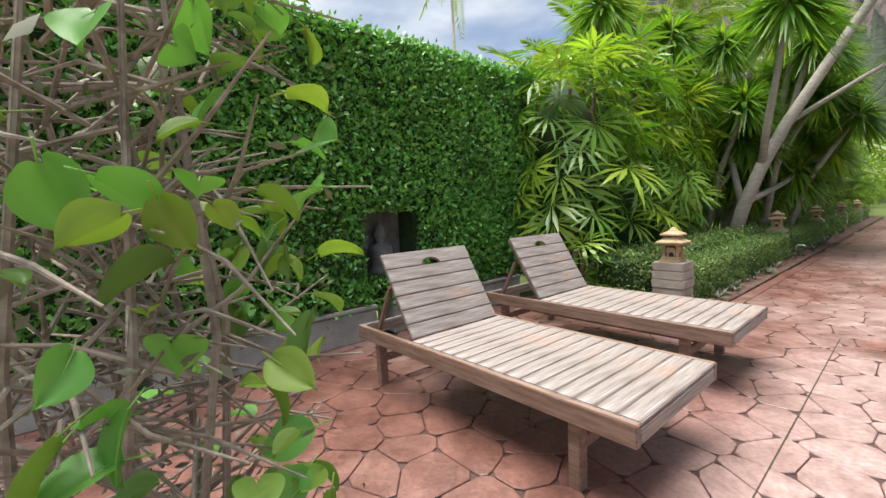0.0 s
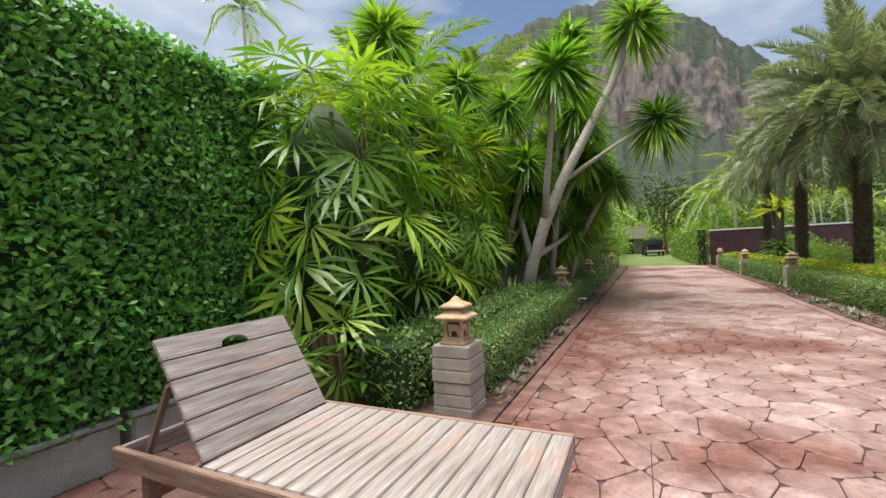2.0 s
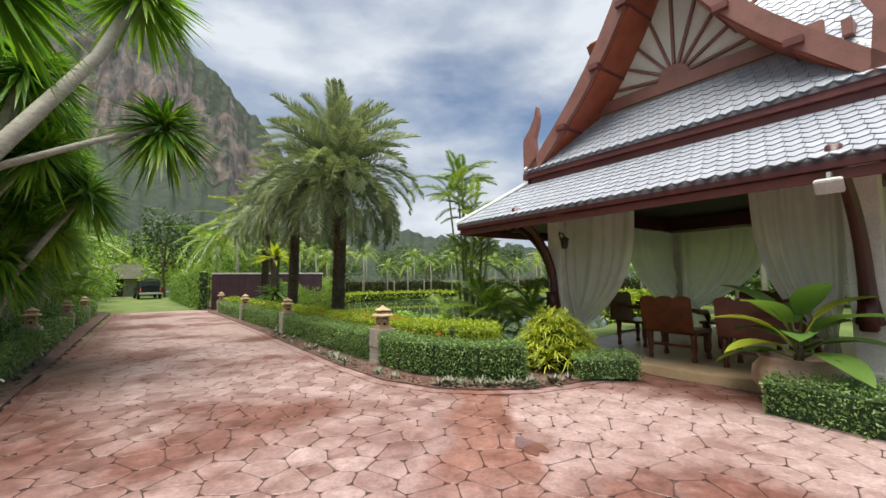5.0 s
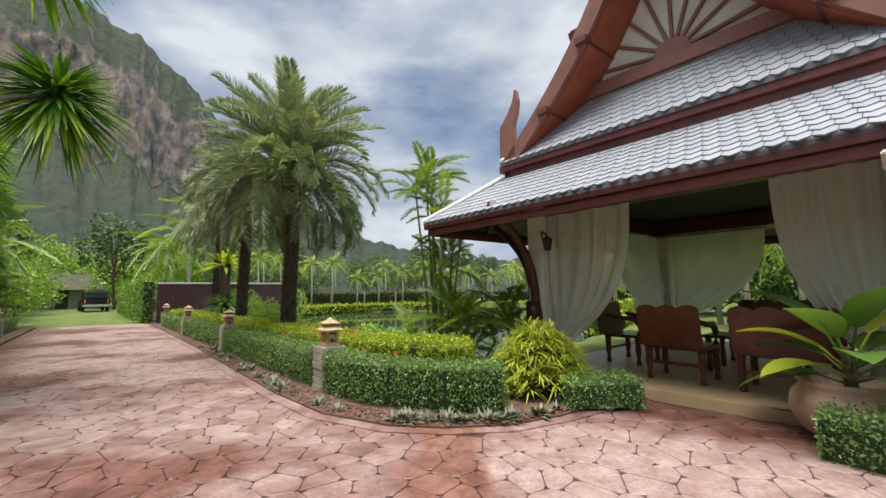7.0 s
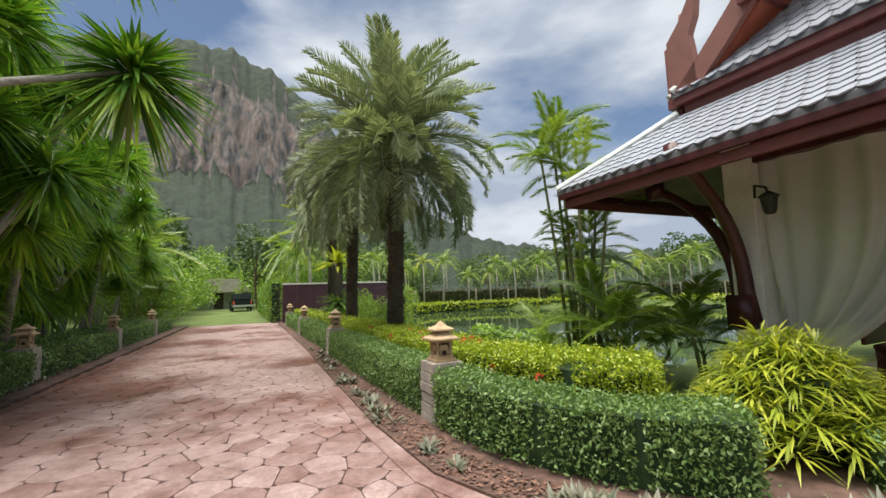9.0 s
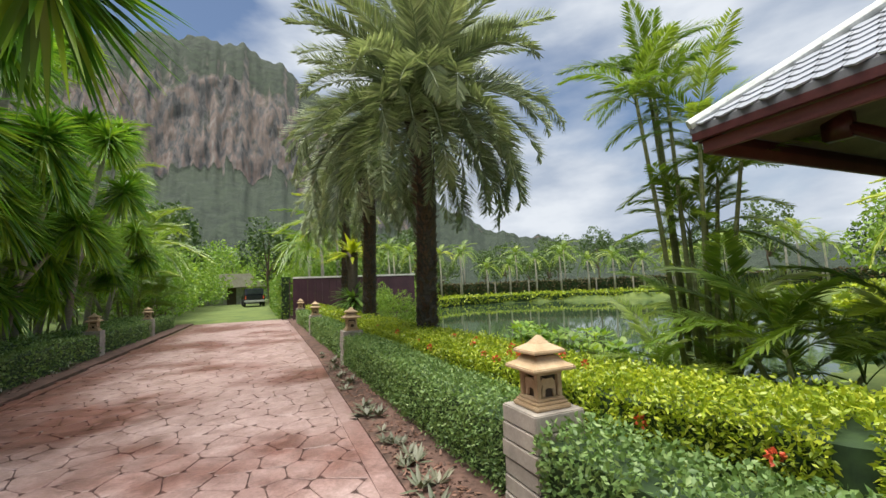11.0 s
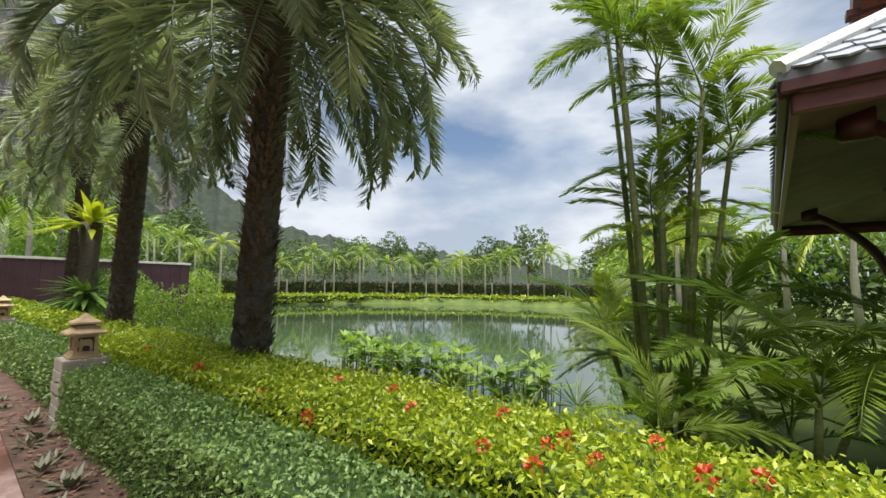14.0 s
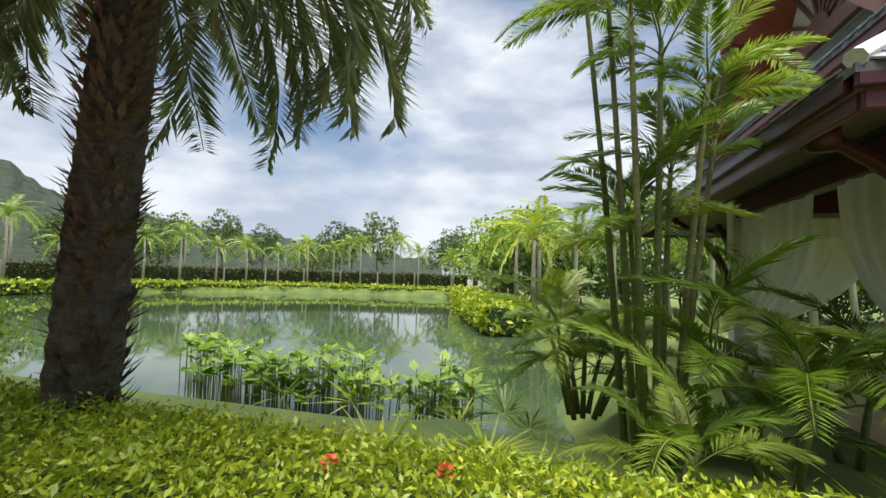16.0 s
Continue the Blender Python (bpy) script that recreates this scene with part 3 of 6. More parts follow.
# ---- sun loungers ----


def board(x0, x1, y0, y1, z0, z1, bev=0.004, mat=None):
    return Geo().box(x0, x1, y0, y1, z0, z1).mesh("slat", mat or M_TEAK, bev)


def sun_lounger():
    """Foot end at y=0, head end at y=2.05, x across 0.9 m."""
    r = thing("sun_lounger", at(1.15, 0.52), "weathered grey teak sun lounger with raised slatted backrest", "sun lounger", "loungers on the terrace")
    w, ln, top = 0.89, 2.07, 0.42
    for x in (0.0, w - 0.035):
        part("side_rail", board(x, x + 0.035, 0, ln, top - 0.095, top, mat=M_TEAKD), r)
    part("end_rail", board(0.037, w - 0.037, ln - 0.03, ln, top - 0.09, top - 0.005, mat=M_TEAK), r)
    part("foot_rail", board(0.037, w - 0.037, 0.0, 0.03, top - 0.09, top - 0.022, mat=M_TEAK), r)
    hinge = 1.45
    k = 15
    step = hinge / k
    me = board(0.037, w - 0.037, 0, step - 0.005, 0, 0.02)
    for i in range(k):
        part("seat_slat", me, r, m=pose(0, i * step + 0.002, top - 0.018))
    back = pose(0, hinge + 0.01, top - 0.01, 58, 0, 0)
    me = board(0.05, w - 0.05, 0, 0.096, 0, 0.02)
    for i in range(5):
        part("back_slat", me, r, m=back @ pose(0, 0.01 + i * 0.101, 0))
    # The top slat has a cut hand hold.
    cx = w / 2
    out = [(0.05, 0), (cx - 0.085, 0)] + [(cx - 0.085 * math.cos(a), 0.05 * math.sin(a)) for a in np.linspace(0.2, math.pi - 0.2, 9)] + [(cx + 0.085, 0), (w - 0.05, 0), (w - 0.05, 0.11), (0.05, 0.11)]
    part("back_slat", Geo().slab(out, 0.02, Matrix(((1, 0, 0, 0), (0, 0, 1, 0), (0, 1, 0, 0), (0, 0, 0, 1)))).mesh("slat", M_TEAK), r, "top slat with a cut hand hold", m=back @ pose(0, 0.517, 0))
    for x in (0.07, w - 0.11):
        part("back_bearer", board(x, x + 0.04, 0.0, 0.62, -0.036, -0.003, mat=M_TEAKD), r, m=back)
        part("prop", board(x, x + 0.03, 0, 0.42, 0, 0.03, mat=M_TEAKD), r, m=pose(0.02, ln - 0.10, top - 0.06, 118, 0, 0))
    for x in (0.04, w - 0.10):
        for y in (0.26, 1.84):
            part("leg", board(x, x + 0.06, y, y + 0.06, 0.0, top - 0.06, mat=M_TEAKD), r)
    for y in (0.275, 1.855):
        part("stretcher", board(0.10, w - 0.10, y, y + 0.03, 0.17, 0.23, mat=M_TEAKD), r)
    part("stretcher", board(w / 2 - 0.02, w / 2 + 0.02, 0.3, 1.86, 0.18, 0.22, mat=M_TEAKD), r)
    return r


lounger = sun_lounger()
copy_thing(lounger, at(-0.32, 0.45, 0, -0.5))

# ---- lantern posts ----


def lantern_post(m):
    r = thing("lantern_post", m, "grey stacked stone post with a carved sandstone lantern on top", "garden lantern", "lantern posts along the drive")
    h = 0.57
    for i in range(6):
        z = i * h / 6
        o = 0.004 * ((i * 7) % 3)
        part("stone_block", Geo().box(-0.165 + o, 0.165 - o, -0.165 + o, 0.165 - o, z + 0.002, z + h / 6 - 0.002).mesh("stone_block", M_POST, 0.006), r)
    g = Geo().box(-0.112, 0.112, -0.112, 0.112, h, h + 0.022)
    g.box(-0.1, 0.1, -0.1, 0.1, h + 0.022, h + 0.04)
    g.box(-0.09, 0.09, -0.09, 0.09, h + 0.04, h + 0.055)
    part("lantern_base", g.mesh("lantern_base", M_SAND, 0.005), r)
    # solid block: the opening's shade is given by its dark colour
    part("hollow", Geo().box(-0.055, 0.055, -0.055, 0.055, h + 0.055, h + 0.20).mesh("hollow", M_HOLE), r, "solid dark block painted as shade inside the lantern")
    for x in (-0.068, 0.068):
        for y in (-0.068, 0.068):
            part("pillar", Geo().box(x - 0.013, x + 0.013, y - 0.013, y + 0.013, h + 0.055, h + 0.20).mesh("pillar", M_SAND, 0.003), r)
    # A carved relief of a walking animal stands in each side.
    rel = [(-0.055, 0.0), (-0.05, 0.06), (-0.062, 0.03), (-0.066, 0.075), (-0.045, 0.105), (-0.02, 0.095), (0.035, 0.10), (0.06, 0.075), (0.06, 0.0), (0.04, 0.0), (0.035, 0.04), (0.0, 0.045), (-0.025, 0.04), (-0.03, 0.0)]
    for q in range(4):
        part("carved_panel", Geo().slab([(x * 0.78, z) for x, z in rel], 0.014, Matrix.Rotation(q * math.pi / 2, 4, "Z") @ Matrix.Translation((0, -0.07, h + 0.058))).mesh("carved_panel", M_SAND, 0.002), r)
        part("lintel", Geo().box(-0.08, 0.08, -0.083, -0.066, h + 0.175, h + 0.2, Matrix.Rotation(q * math.pi / 2, 4, "Z")).mesh("lintel", M_SAND), r)
    for name, z, a, b, hh in (("lower_roof", h + 0.2, 0.138, 0.07, 0.055), ("upper_roof", h + 0.285, 0.102, 0.008, 0.075)):
        g = Geo()
        vs = []
        for rad, zz in ((a, z), (a, z + 0.018), ((a + b) * 0.5 - 0.01, z + 0.018 + hh * 0.42), (b, z + 0.018 + hh)):
            vs += [(sx * rad, sy * rad, zz) for sx, sy in ((-1, -1), (1, -1), (1, 1), (-1, 1))]
        fs = [(3, 2, 1, 0), (12, 13, 14, 15)] + [(i * 4 + j, i * 4 + (j + 1) % 4, i * 4 + 4 + (j + 1) % 4, i * 4 + 4 + j) for i in range(3) for j in range(4)]
        part(name, g.add(vs, fs).mesh(name, M_SAND, 0.004), r)
    part("neck", Geo().box(-0.06, 0.06, -0.06, 0.06, h + 0.265, h + 0.29).mesh("neck", M_HOLE), r)
    return r


LEFT_POSTS = [(3.12, 1.58), (8.72, 1.68), (12.95, 1.62), (17.4, 1.55), (21.8, 1.5)]
RIGHT_POSTS = [(7.95, -3.22), (12.99, -3.15), (18.1, -3.14), (23.4, -3.16)]
post0 = lantern_post(at(*LEFT_POSTS[0]))
for s, d in LEFT_POSTS[1:] + RIGHT_POSTS:
    copy_thing(post0, at(s, d))

# ---- hedges and borders ----


def line_sd(pts, step=1.0):
    out = []
    for (s0, d0), (s1, d1) in zip(pts, pts[1:]):
        k = max(int(math.hypot(s1 - s0, d1 - d0) / step), 1)
        out += [W(s0 + (s1 - s0) * i / k, d0 + (d1 - d0) * i / k) for i in range(k)]
    out.append(W(*pts[-1]))
    return [(p.x, p.y) for p in out]


stops = [3.30] + [s for s, _ in LEFT_POSTS[1:]] + [25.5]
for i, (a, b) in enumerate(zip(stops, stops[1:])):
    far = a > 12
    hedge("low_hedge", line_sd([(a + 0.17 * (i > 0), 1.66), (b - 0.17, 1.64 - 0.02 * i)]), 0.40, 0.03, 0.50, 800 if far else 3000, 0.05 if far else 0.033, M_LOW, "low clipped dark-green box hedge beside the drive")
hedge("low_hedge", line_sd([(2.9, 2.15), (12, 2.15)]), 0.5, 0.03, 0.60, 1100, 0.05, M_LOW, "loose green ixora hedge behind the box hedge", ragged=0.035)
hedge("low_hedge", line_sd([(12, 2.15), (24, 2.1)]), 0.5, 0.03, 0.58, 600, 0.06, M_LOW, "loose green ixora hedge behind the box hedge", ragged=0.035)
for i, (a, b) in enumerate(((8.15, 12.81), (13.17, 17.92), (18.28, 23.2))):
    hedge("low_hedge", line_sd([(a, -3.25), (b, -3.2)]), 0.40, 0.04, 0.50, (4800, 1500, 700)[i], (0.029, 0.042, 0.055)[i], M_LOW, "low clipped green box hedge edging the drive")
hedge("low_hedge", line_sd([(7.77, -3.26), (7.2, -3.29), (6.65, -3.46), (6.15, -3.76), (5.75, -4.14)], 0.3), 0.42, 0.04, 0.50, 3600, 0.036, M_LOW, "low clipped green box hedge curving towards the pavilion")
hedge("ixora_hedge", line_sd([(6.55, -4.4), (7.0, -4.1), (7.9, -3.88), (9, -3.8), (14, -3.76)], 0.5), 0.62, 0.04, 0.63, 6500, 0.037, M_IXORA, "yellow-green ixora hedge dotted with orange-red flowers", ragged=0.03, aspect=0.42)
hedge("ixora_hedge", line_sd([(14.05, -3.82), (25, -3.8)]), 0.62, 0.04, 0.62, 700, 0.075, M_IXORA, "yellow-green ixora hedge dotted with orange-red flowers", ragged=0.03)
hedge("shrub", line_sd([(4.95, -5.35), (5.4, -4.75)], 0.3), 0.55, 0.04, 0.33, 2400, 0.034, M_LOW, "small clipped green shrub beside the pavilion step", "shrub")
hedge("shrub", line_sd([(1.2, -5.2), (2.3, -5.15), (3.3, -5.25)], 0.4), 0.75, 0.0, 0.36, 2200, 0.036, M_LOW, "clipped round-ended green shrub in front of the pot", "shrub")
# tall wall of creeper with a niche
NS, NW, NZ0, NZ1 = 0.62, 0.32, 0.58, 1.28


def hedge_wall():
    r = thing("tall_hedge", Matrix(), "tall clipped dark-green hedge wall with a statue niche", "hedge")
    g = Geo()
    m = Matrix.Rotation(radians(DRIVE), 4, "Z")
    F, TOP, S0, S1 = 3.42, 2.98, -7.0, 3.0
    for a, b, c, e in ((S0, NS - NW, 0.3, TOP), (NS + NW, S1, 0.3, TOP), (NS - NW, NS + NW, 0.3, NZ0), (NS - NW, NS + NW, NZ1, TOP)):
        g.box(a, b, F, F + 0.75, c, e, m)
    g.box(NS - NW - 0.02, NS + NW + 0.02, F + 0.33, F + 0.38, NZ0 - 0.02, NZ1 + 0.02, m)
    # solid dark boxes give the shade between the wall's leaves by colour
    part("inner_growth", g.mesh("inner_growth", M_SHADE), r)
    part("niche_slab", Geo().box(NS - NW, NS + NW, F + 0.27, F + 0.325, NZ0, NZ1, m).mesh("niche_slab", M_STATUE, 0.006), r, "dark grey stone back of the niche")
    k = 60000
    s, z = rng.uniform(S0, S1 + 0.05, k), 0.28 + (TOP - 0.25) * rng.uniform(0, 1, k)
    keep = ~((abs(s - NS) < NW - 0.02) & (z > NZ0 + 0.03) & (z < NZ1 - 0.03))
    s, z = s[keep], z[keep]
    loc = np.stack([s, np.full(len(s), F - 0.04), z], -1)
    loc[:, 1] -= bumps(loc, 2.6, 0.04) + abs(rng.normal(0, 0.04, len(s)))
    kt = 9000
    top = np.stack([rng.uniform(S0, S1, kt), rng.uniform(F - 0.05, F + 0.8, kt), TOP + abs(rng.normal(0, 0.05, kt))], -1)
    ke = 4000
    end = np.stack([S1 + abs(rng.normal(0, 0.04, ke)), rng.uniform(F, F + 0.8, ke), rng.uniform(0.3, TOP, ke)], -1)
    P = np.concatenate([loc, top, end])
    NN = np.concatenate([np.tile([0, -1, 0.3], (len(loc), 1)), np.tile([0, -0.2, 1.0], (kt, 1)), np.tile([1, 0, 0.3], (ke, 1))])
    R = np.array(m.to_3x3())
    part("foliage", fast_mesh("foliage", *leaf_mass(P @ R.T, NN @ R.T, 0.066, 0.55), M_HEDGE), r)
    return r


hedge_wall()
for i, (a, b) in enumerate(((-2.6, -1.62), (-1.5, 0.35), (0.55, 1.55), (1.62, 2.6))):
    p = thing("planter", at(0, 0), "grey concrete trough planter under the hedge wall", "planter", "planters under the hedge")
    part("trough", Geo().box(a, b, 3.30, 3.62, 0.0, 0.30).mesh("trough", M_CONC, 0.012), p)
    part("rim", Geo().box(a - 0.01, b + 0.01, 3.285, 3.63, 0.302, 0.335).mesh("rim", M_CONC, 0.008), p)
    part("soil", Geo().box(a + 0.05, b - 0.05, 3.33, 3.6, 0.337, 0.35).mesh("soil", M_SOIL), p, "dark planting soil")


def statue():
    g = Geo()
    prof = [(0.15, 0.0), (0.16, 0.05), (0.10, 0.09), (0.115, 0.16), (0.135, 0.24), (0.12, 0.30), (0.05, 0.335), (0.045, 0.36), (0.07, 0.40), (0.075, 0.44), (0.055, 0.49), (0.03, 0.52), (0.012, 0.55)]
    g.lathe(prof, 14)
    me = g.mesh("statue", M_STATUE, 0, True)
    return solid("statue", me, "dark stone bust standing in the hedge niche", "statue", m=at(NS, 3.60, NZ0))


statue()


def flower_cluster(m):
    k = 26
    a = unit(rng.normal(size=(k, 3)) + np.array([0, 0, 0.7]))
    v, t = blades(a * 0.02, a, rng.normal(size=(k, 3)), 0.032, 0.024, 0.0, 0.1)
    return fast_mesh("flower", v, t, M_FLOWER)


FL = flower_cluster(None)
for s, d, z in [(10.04, -3.40, 0.62), (9.12, -3.5, 0.66), (9.0, -3.62, 0.67), (8.95, -3.55, 0.64), (8.7, -3.6, 0.67), (8.45, -3.7, 0.67), (9.6, -3.7, 0.67), (10.6, -3.45, 0.6), (11.5, -3.5, 0.64), (8.3, -3.9, 0.66), (9.3, -3.85, 0.67), (9.9, -3.9, 0.66), (7.6, -3.6, 0.5), (7.1, -3.7, 0.5), (12.6, -3.5, 0.64), (8.85, -3.75, 0.68), (8.6, -3.9, 0.67), (10.3, -3.75, 0.67), (4.4, 1.95, 0.5), (3.7, 2.0, 0.56)]:
    for q in range(1):
        tagged(new("flower", FL), "orange-red ixora flower cluster on the hedge", "flower", "ixora flowers").matrix_basis = at(s + rng.uniform(-0.06, 0.06), d + rng.uniform(-0.04, 0.04), z, rng.uniform(0, 300)) @ Matrix.Scale(rng.uniform(0.55, 0.95), 4)

# planting beds under the hedges
for nm, pts in (("bed", [(27, 0.95), (27, 2.6), (2.85, 2.6), (2.85, LKERB + 0.005)]), ("bed", RKERB[:-1] + [(5.12, -5.7), (6.5, -5.7), (8, -4.3), (27.5, -4.3)])):
    ws = [W(s, d) for s, d in pts]
    k1 = len(ws)
    g = Geo().add([(p.x, p.y, z) for z in (0.035, -0.1) for p in ws], [tuple(range(k1)), *((i, i + k1, (i + 1) % k1 + k1, (i + 1) % k1) for i in range(k1))])
    solid("planting_bed", g.mesh("planting_bed", M_SOIL), "dark soil and dry leaf litter under the hedges", "planting bed", "structure")


def rosette_mesh(count, ln, width, mat, name="leaf"):
    a = rng.uniform(0, 2 * np.pi, count)
    e = rng.uniform(0.15, 1.1, count)
    way = np.stack([np.cos(a) * np.cos(e), np.sin(a) * np.cos(e), np.sin(e)], -1)
    return fast_mesh(name, *blades(way * 0.01, way, np.cross(way, [0, 0, 1.0]), ln * rng.uniform(0.7, 1.1, count), width, 0.25, 0.2), mat)


ROS = [rosette_mesh(16, 0.16, 0.03, M_BROMELIAD) for _ in range(3)]
for i in range(110):
    t = rng.uniform(0, 1)
    if i < 66:
        j = 2 + int(rng.uniform(0, 8))
        (s1, d1), (s0, d0) = RKERB[j], RKERB[j + 1]
        s, d = s0 + (s1 - s0) * t, d0 + (d1 - d0) * t
        s, d = s + rng.uniform(0.03, 0.10), d - rng.uniform(0.07, 0.2)
    else:
        s, d = rng.uniform(3.2, 16), LKERB + rng.uniform(0.06, 0.2)
    tagged(new("border_plant", ROS[i % 3]), "small grey-green rosette plant edging the bed", "plant", "border rosettes").matrix_basis = at(s, d, 0.035, rng.uniform(0, 360)) @ Matrix.Scale(rng.uniform(0.55, 1.25), 4)

# smooth concrete edging on both sides of the drive


def edging(pairs, width, label):
    """A low ribbon along a line of places, laid on the inner side of the paving's edge."""
    V, fs = [], []
    for j, (a, d) in enumerate(pairs):
        (a0, d0), (a1, d1) = pairs[max(j - 1, 0)], pairs[min(j + 1, len(pairs) - 1)]
        ln = math.hypot(a1 - a0, d1 - d0)
        na, nd = (d1 - d0) / ln * width, -(a1 - a0) / ln * width
        for z in (0.016, -0.05):
            V += [tuple(W(a, d, z)), tuple(W(a + na, d + nd, z))]
        if j:
            o = 4 * (j - 1)
            fs += [(o, o + 1, o + 5, o + 4), (o + 1, o + 3, o + 7, o + 5), (o + 2, o, o + 4, o + 6)]
    me = Geo().add(V, fs).mesh("edging", M_STONE)
    return solid("trim", me, label, "edging", "structure")


edging(RKERB[1:], 0.15, "smooth pinkish concrete edging of the drive")
edging([(3.0, LKERB), (9.0, LKERB - 0.115), (26.4, 0.8)][::-1], -0.12, "smooth reddish concrete edging beside the box hedge")
# fallen leaves on the strips of soil
LITTER = leaf_mat("dry_fallen_leaf", (0.06, 0.03, 0.022), (0.15, 0.07, 0.05), (0.27, 0.15, 0.11), 0.7, 0.05, 0.0)


def litter(pairs, count):
    """Dry leaves scattered along a line of places beside the drive."""
    P = []
    for _ in range(count):
        j = int(rng.uniform(0, len(pairs) - 1))
        (s1, d1), (s0, d0) = pairs[j], pairs[j + 1]
        t = rng.uniform(0, 1)
        q = W(s0 + (s1 - s0) * t + rng.uniform(0, 0.06), d0 + (d1 - d0) * t - rng.uniform(0.02, 0.36), 0.043 + rng.uniform(0, 0.012))
        P.append(tuple(q))
    way = rng.normal(size=(count, 3)) * [1, 1, 0.22]
    side = np.cross(unit(way), [0, 0, 1.0]) + rng.normal(size=(count, 3)) * 0.3
    return fast_mesh("leaf_litter", *blades(np.array(P), way, side, rng.uniform(0.025, 0.06, count), 0.022, 0.05, 0.2), LITTER)


solid("leaf_litter", litter(RKERB[2:-1], 2600), "dry reddish-brown fallen leaves along the bed's edge", "leaf litter", "stuff")
solid("leaf_litter", litter([(16, LKERB + 0.36), (9, LKERB + 0.36), (6, LKERB + 0.36), (3.2, LKERB + 0.36)], 1200), "dry brown fallen leaves beside the box hedge", "leaf litter", "stuff")
# saw cut in the paving along the lounger terrace
cut = Geo().box(-7, 3.0, -0.003, 0.003, -0.004, 0.0095, at(0, 0.2))
cut.box(-0.003, 0.003, -5.6, 0.19, -0.004, 0.0095, at(-1.4, 0))
solid("expansion_joint", cut.mesh("expansion_joint", M_HOLE), "thin dark saw-cut joint across the stamped paving", "joint", "structure")

# ---- pavilion ----
PC, PD = 4.72, -8.49
pav = thing("pavilion", at(0, 0), "open garden pavilion with grey tiled tiered roof and red-brown gable", "pavilion")


def pp(name, g, mat, label="", bev=0.004, parent=None):
    return part(name, g.mesh(name, mat, bev), parent or pav, label)


X0, X1, YF, YB = 1.23, 8.21, -5.0, -11.98
pp("floor", Geo().box(1.2, 6.95, -11.3, -5.76, -0.1, 0.12), M_FLOOR, "tan floor slab one low step up", 0.008)
COLS = [(2.72, -6.2), (6.72, -6.2), (2.72, -10.78), (6.72, -10.78)]
for x, y in COLS:
    c = part("column", Geo().box(-0.14, 0.14, -0.14, 0.14, 0, 2.62).mesh("column", M_WHITE, 0.01), pav, "white plastered column", pose(x, y, 0.12))
    part("column_base", Geo().box(-0.19, 0.19, -0.19, 0.19, 0, 0.22).mesh("column_base", M_WHITE, 0.012), c)


def bracket(x, y, turn):
    """A curved timber strut from the column's foot out to the eave, thick and swelling at its lower end."""
    pts, rad = [], []
    for t in np.linspace(0, 1, 12):
        pts.append((0.16 + 0.92 * t ** 2.2, 0, 0.72 + 1.62 * t ** 0.72))
        rad.append(0.075 - 0.02 * t + 0.045 * math.exp(-((t - 0.0) / 0.06) ** 2))
    g = Geo().tube(pts, rad, 8)
    g.box(0.1, 0.28, -0.07, 0.07, 0.66, 1.0)
    g.box(0.95, 1.15, -0.06, 0.06, 2.2, 2.44)
    part("bracket", g.mesh("bracket", M_DARKRED, 0.012, True), pav, "curved dark-red timber bracket", pose(x, y, 0.1, 0, 0, turn))


for x, y in COLS:
    bracket(x, y, 90 if y > PD else -90)
    bracket(x, y, 0 if x > PC else 180)
# eave fascia, in two steps, all round
for z0, z1, o, mat in ((2.20, 2.30, 0.0, M_RED), (2.303, 2.41, -0.05, M_DARKRED)):
    for a, b, c, e in ((X0 + 0.06 + o, X1 - 0.06 - o, YF - 0.09 + (-o), YF - 0.05 - o), (X0 + 0.06 + o, X1 - 0.06 - o, YB + 0.05 + o, YB + 0.09 + o), (X0 + 0.05 + o, X0 + 0.09 + o, YB + 0.09, YF - 0.09), (X1 - 0.09 - o, X1 - 0.05 - o, YB + 0.09, YF - 0.09)):
        pp("fascia", Geo().box(a, b, c, e, z0, z1), mat, "oxblood painted eave board", 0.006)
pp("soffit", Geo().add([(X0 + 0.1, YF - 0.1, 2.38), (X1 - 0.1, YF - 0.1, 2.38), (X1 - 0.1, YB + 0.1, 2.38), (X0 + 0.1, YB + 0.1, 2.38), (2.5, -5.98, 2.72), (6.94, -5.98, 2.72), (6.94, -11.0, 2.72), (2.5, -11.0, 2.72)], [(0, 1, 5, 4), (1, 2, 6, 5), (2, 3, 7, 6), (3, 0, 4, 7)]), M_SOFFIT, "timber boarded soffit", 0)
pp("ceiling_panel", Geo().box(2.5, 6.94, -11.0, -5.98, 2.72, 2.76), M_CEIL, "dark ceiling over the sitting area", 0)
for a, b, c, e in ((2.62, 6.82, -6.3, -6.1), (2.62, 6.82, -10.88, -10.2), (2.62, 2.82, -10.68, -6.3), (6.62, 6.82, -10.68, -6.3)):
    pp("beam", Geo().box(a, b, c, e, 2.42, 2.7), M_DARKRED, "dark timber beam")

# lower skirt: from the eave up to the band, hipped at the corners
IN, Z0S, Z1S = 0.98, 2.42, 3.14
x0, x1, yf, yb = X0 + IN, X1 - IN, YF - IN, YB + IN


def quadpatch(a, b, c, e):
    return Geo().add([a, b, c, e] + [(p[0], p[1], p[2] - 0.05) for p in (a, b, c, e)], [(0, 1, 2, 3), (7, 6, 5, 4), (0, 4, 5, 1), (1, 5, 6, 2), (2, 6, 7, 3), (3, 7, 4, 0)])


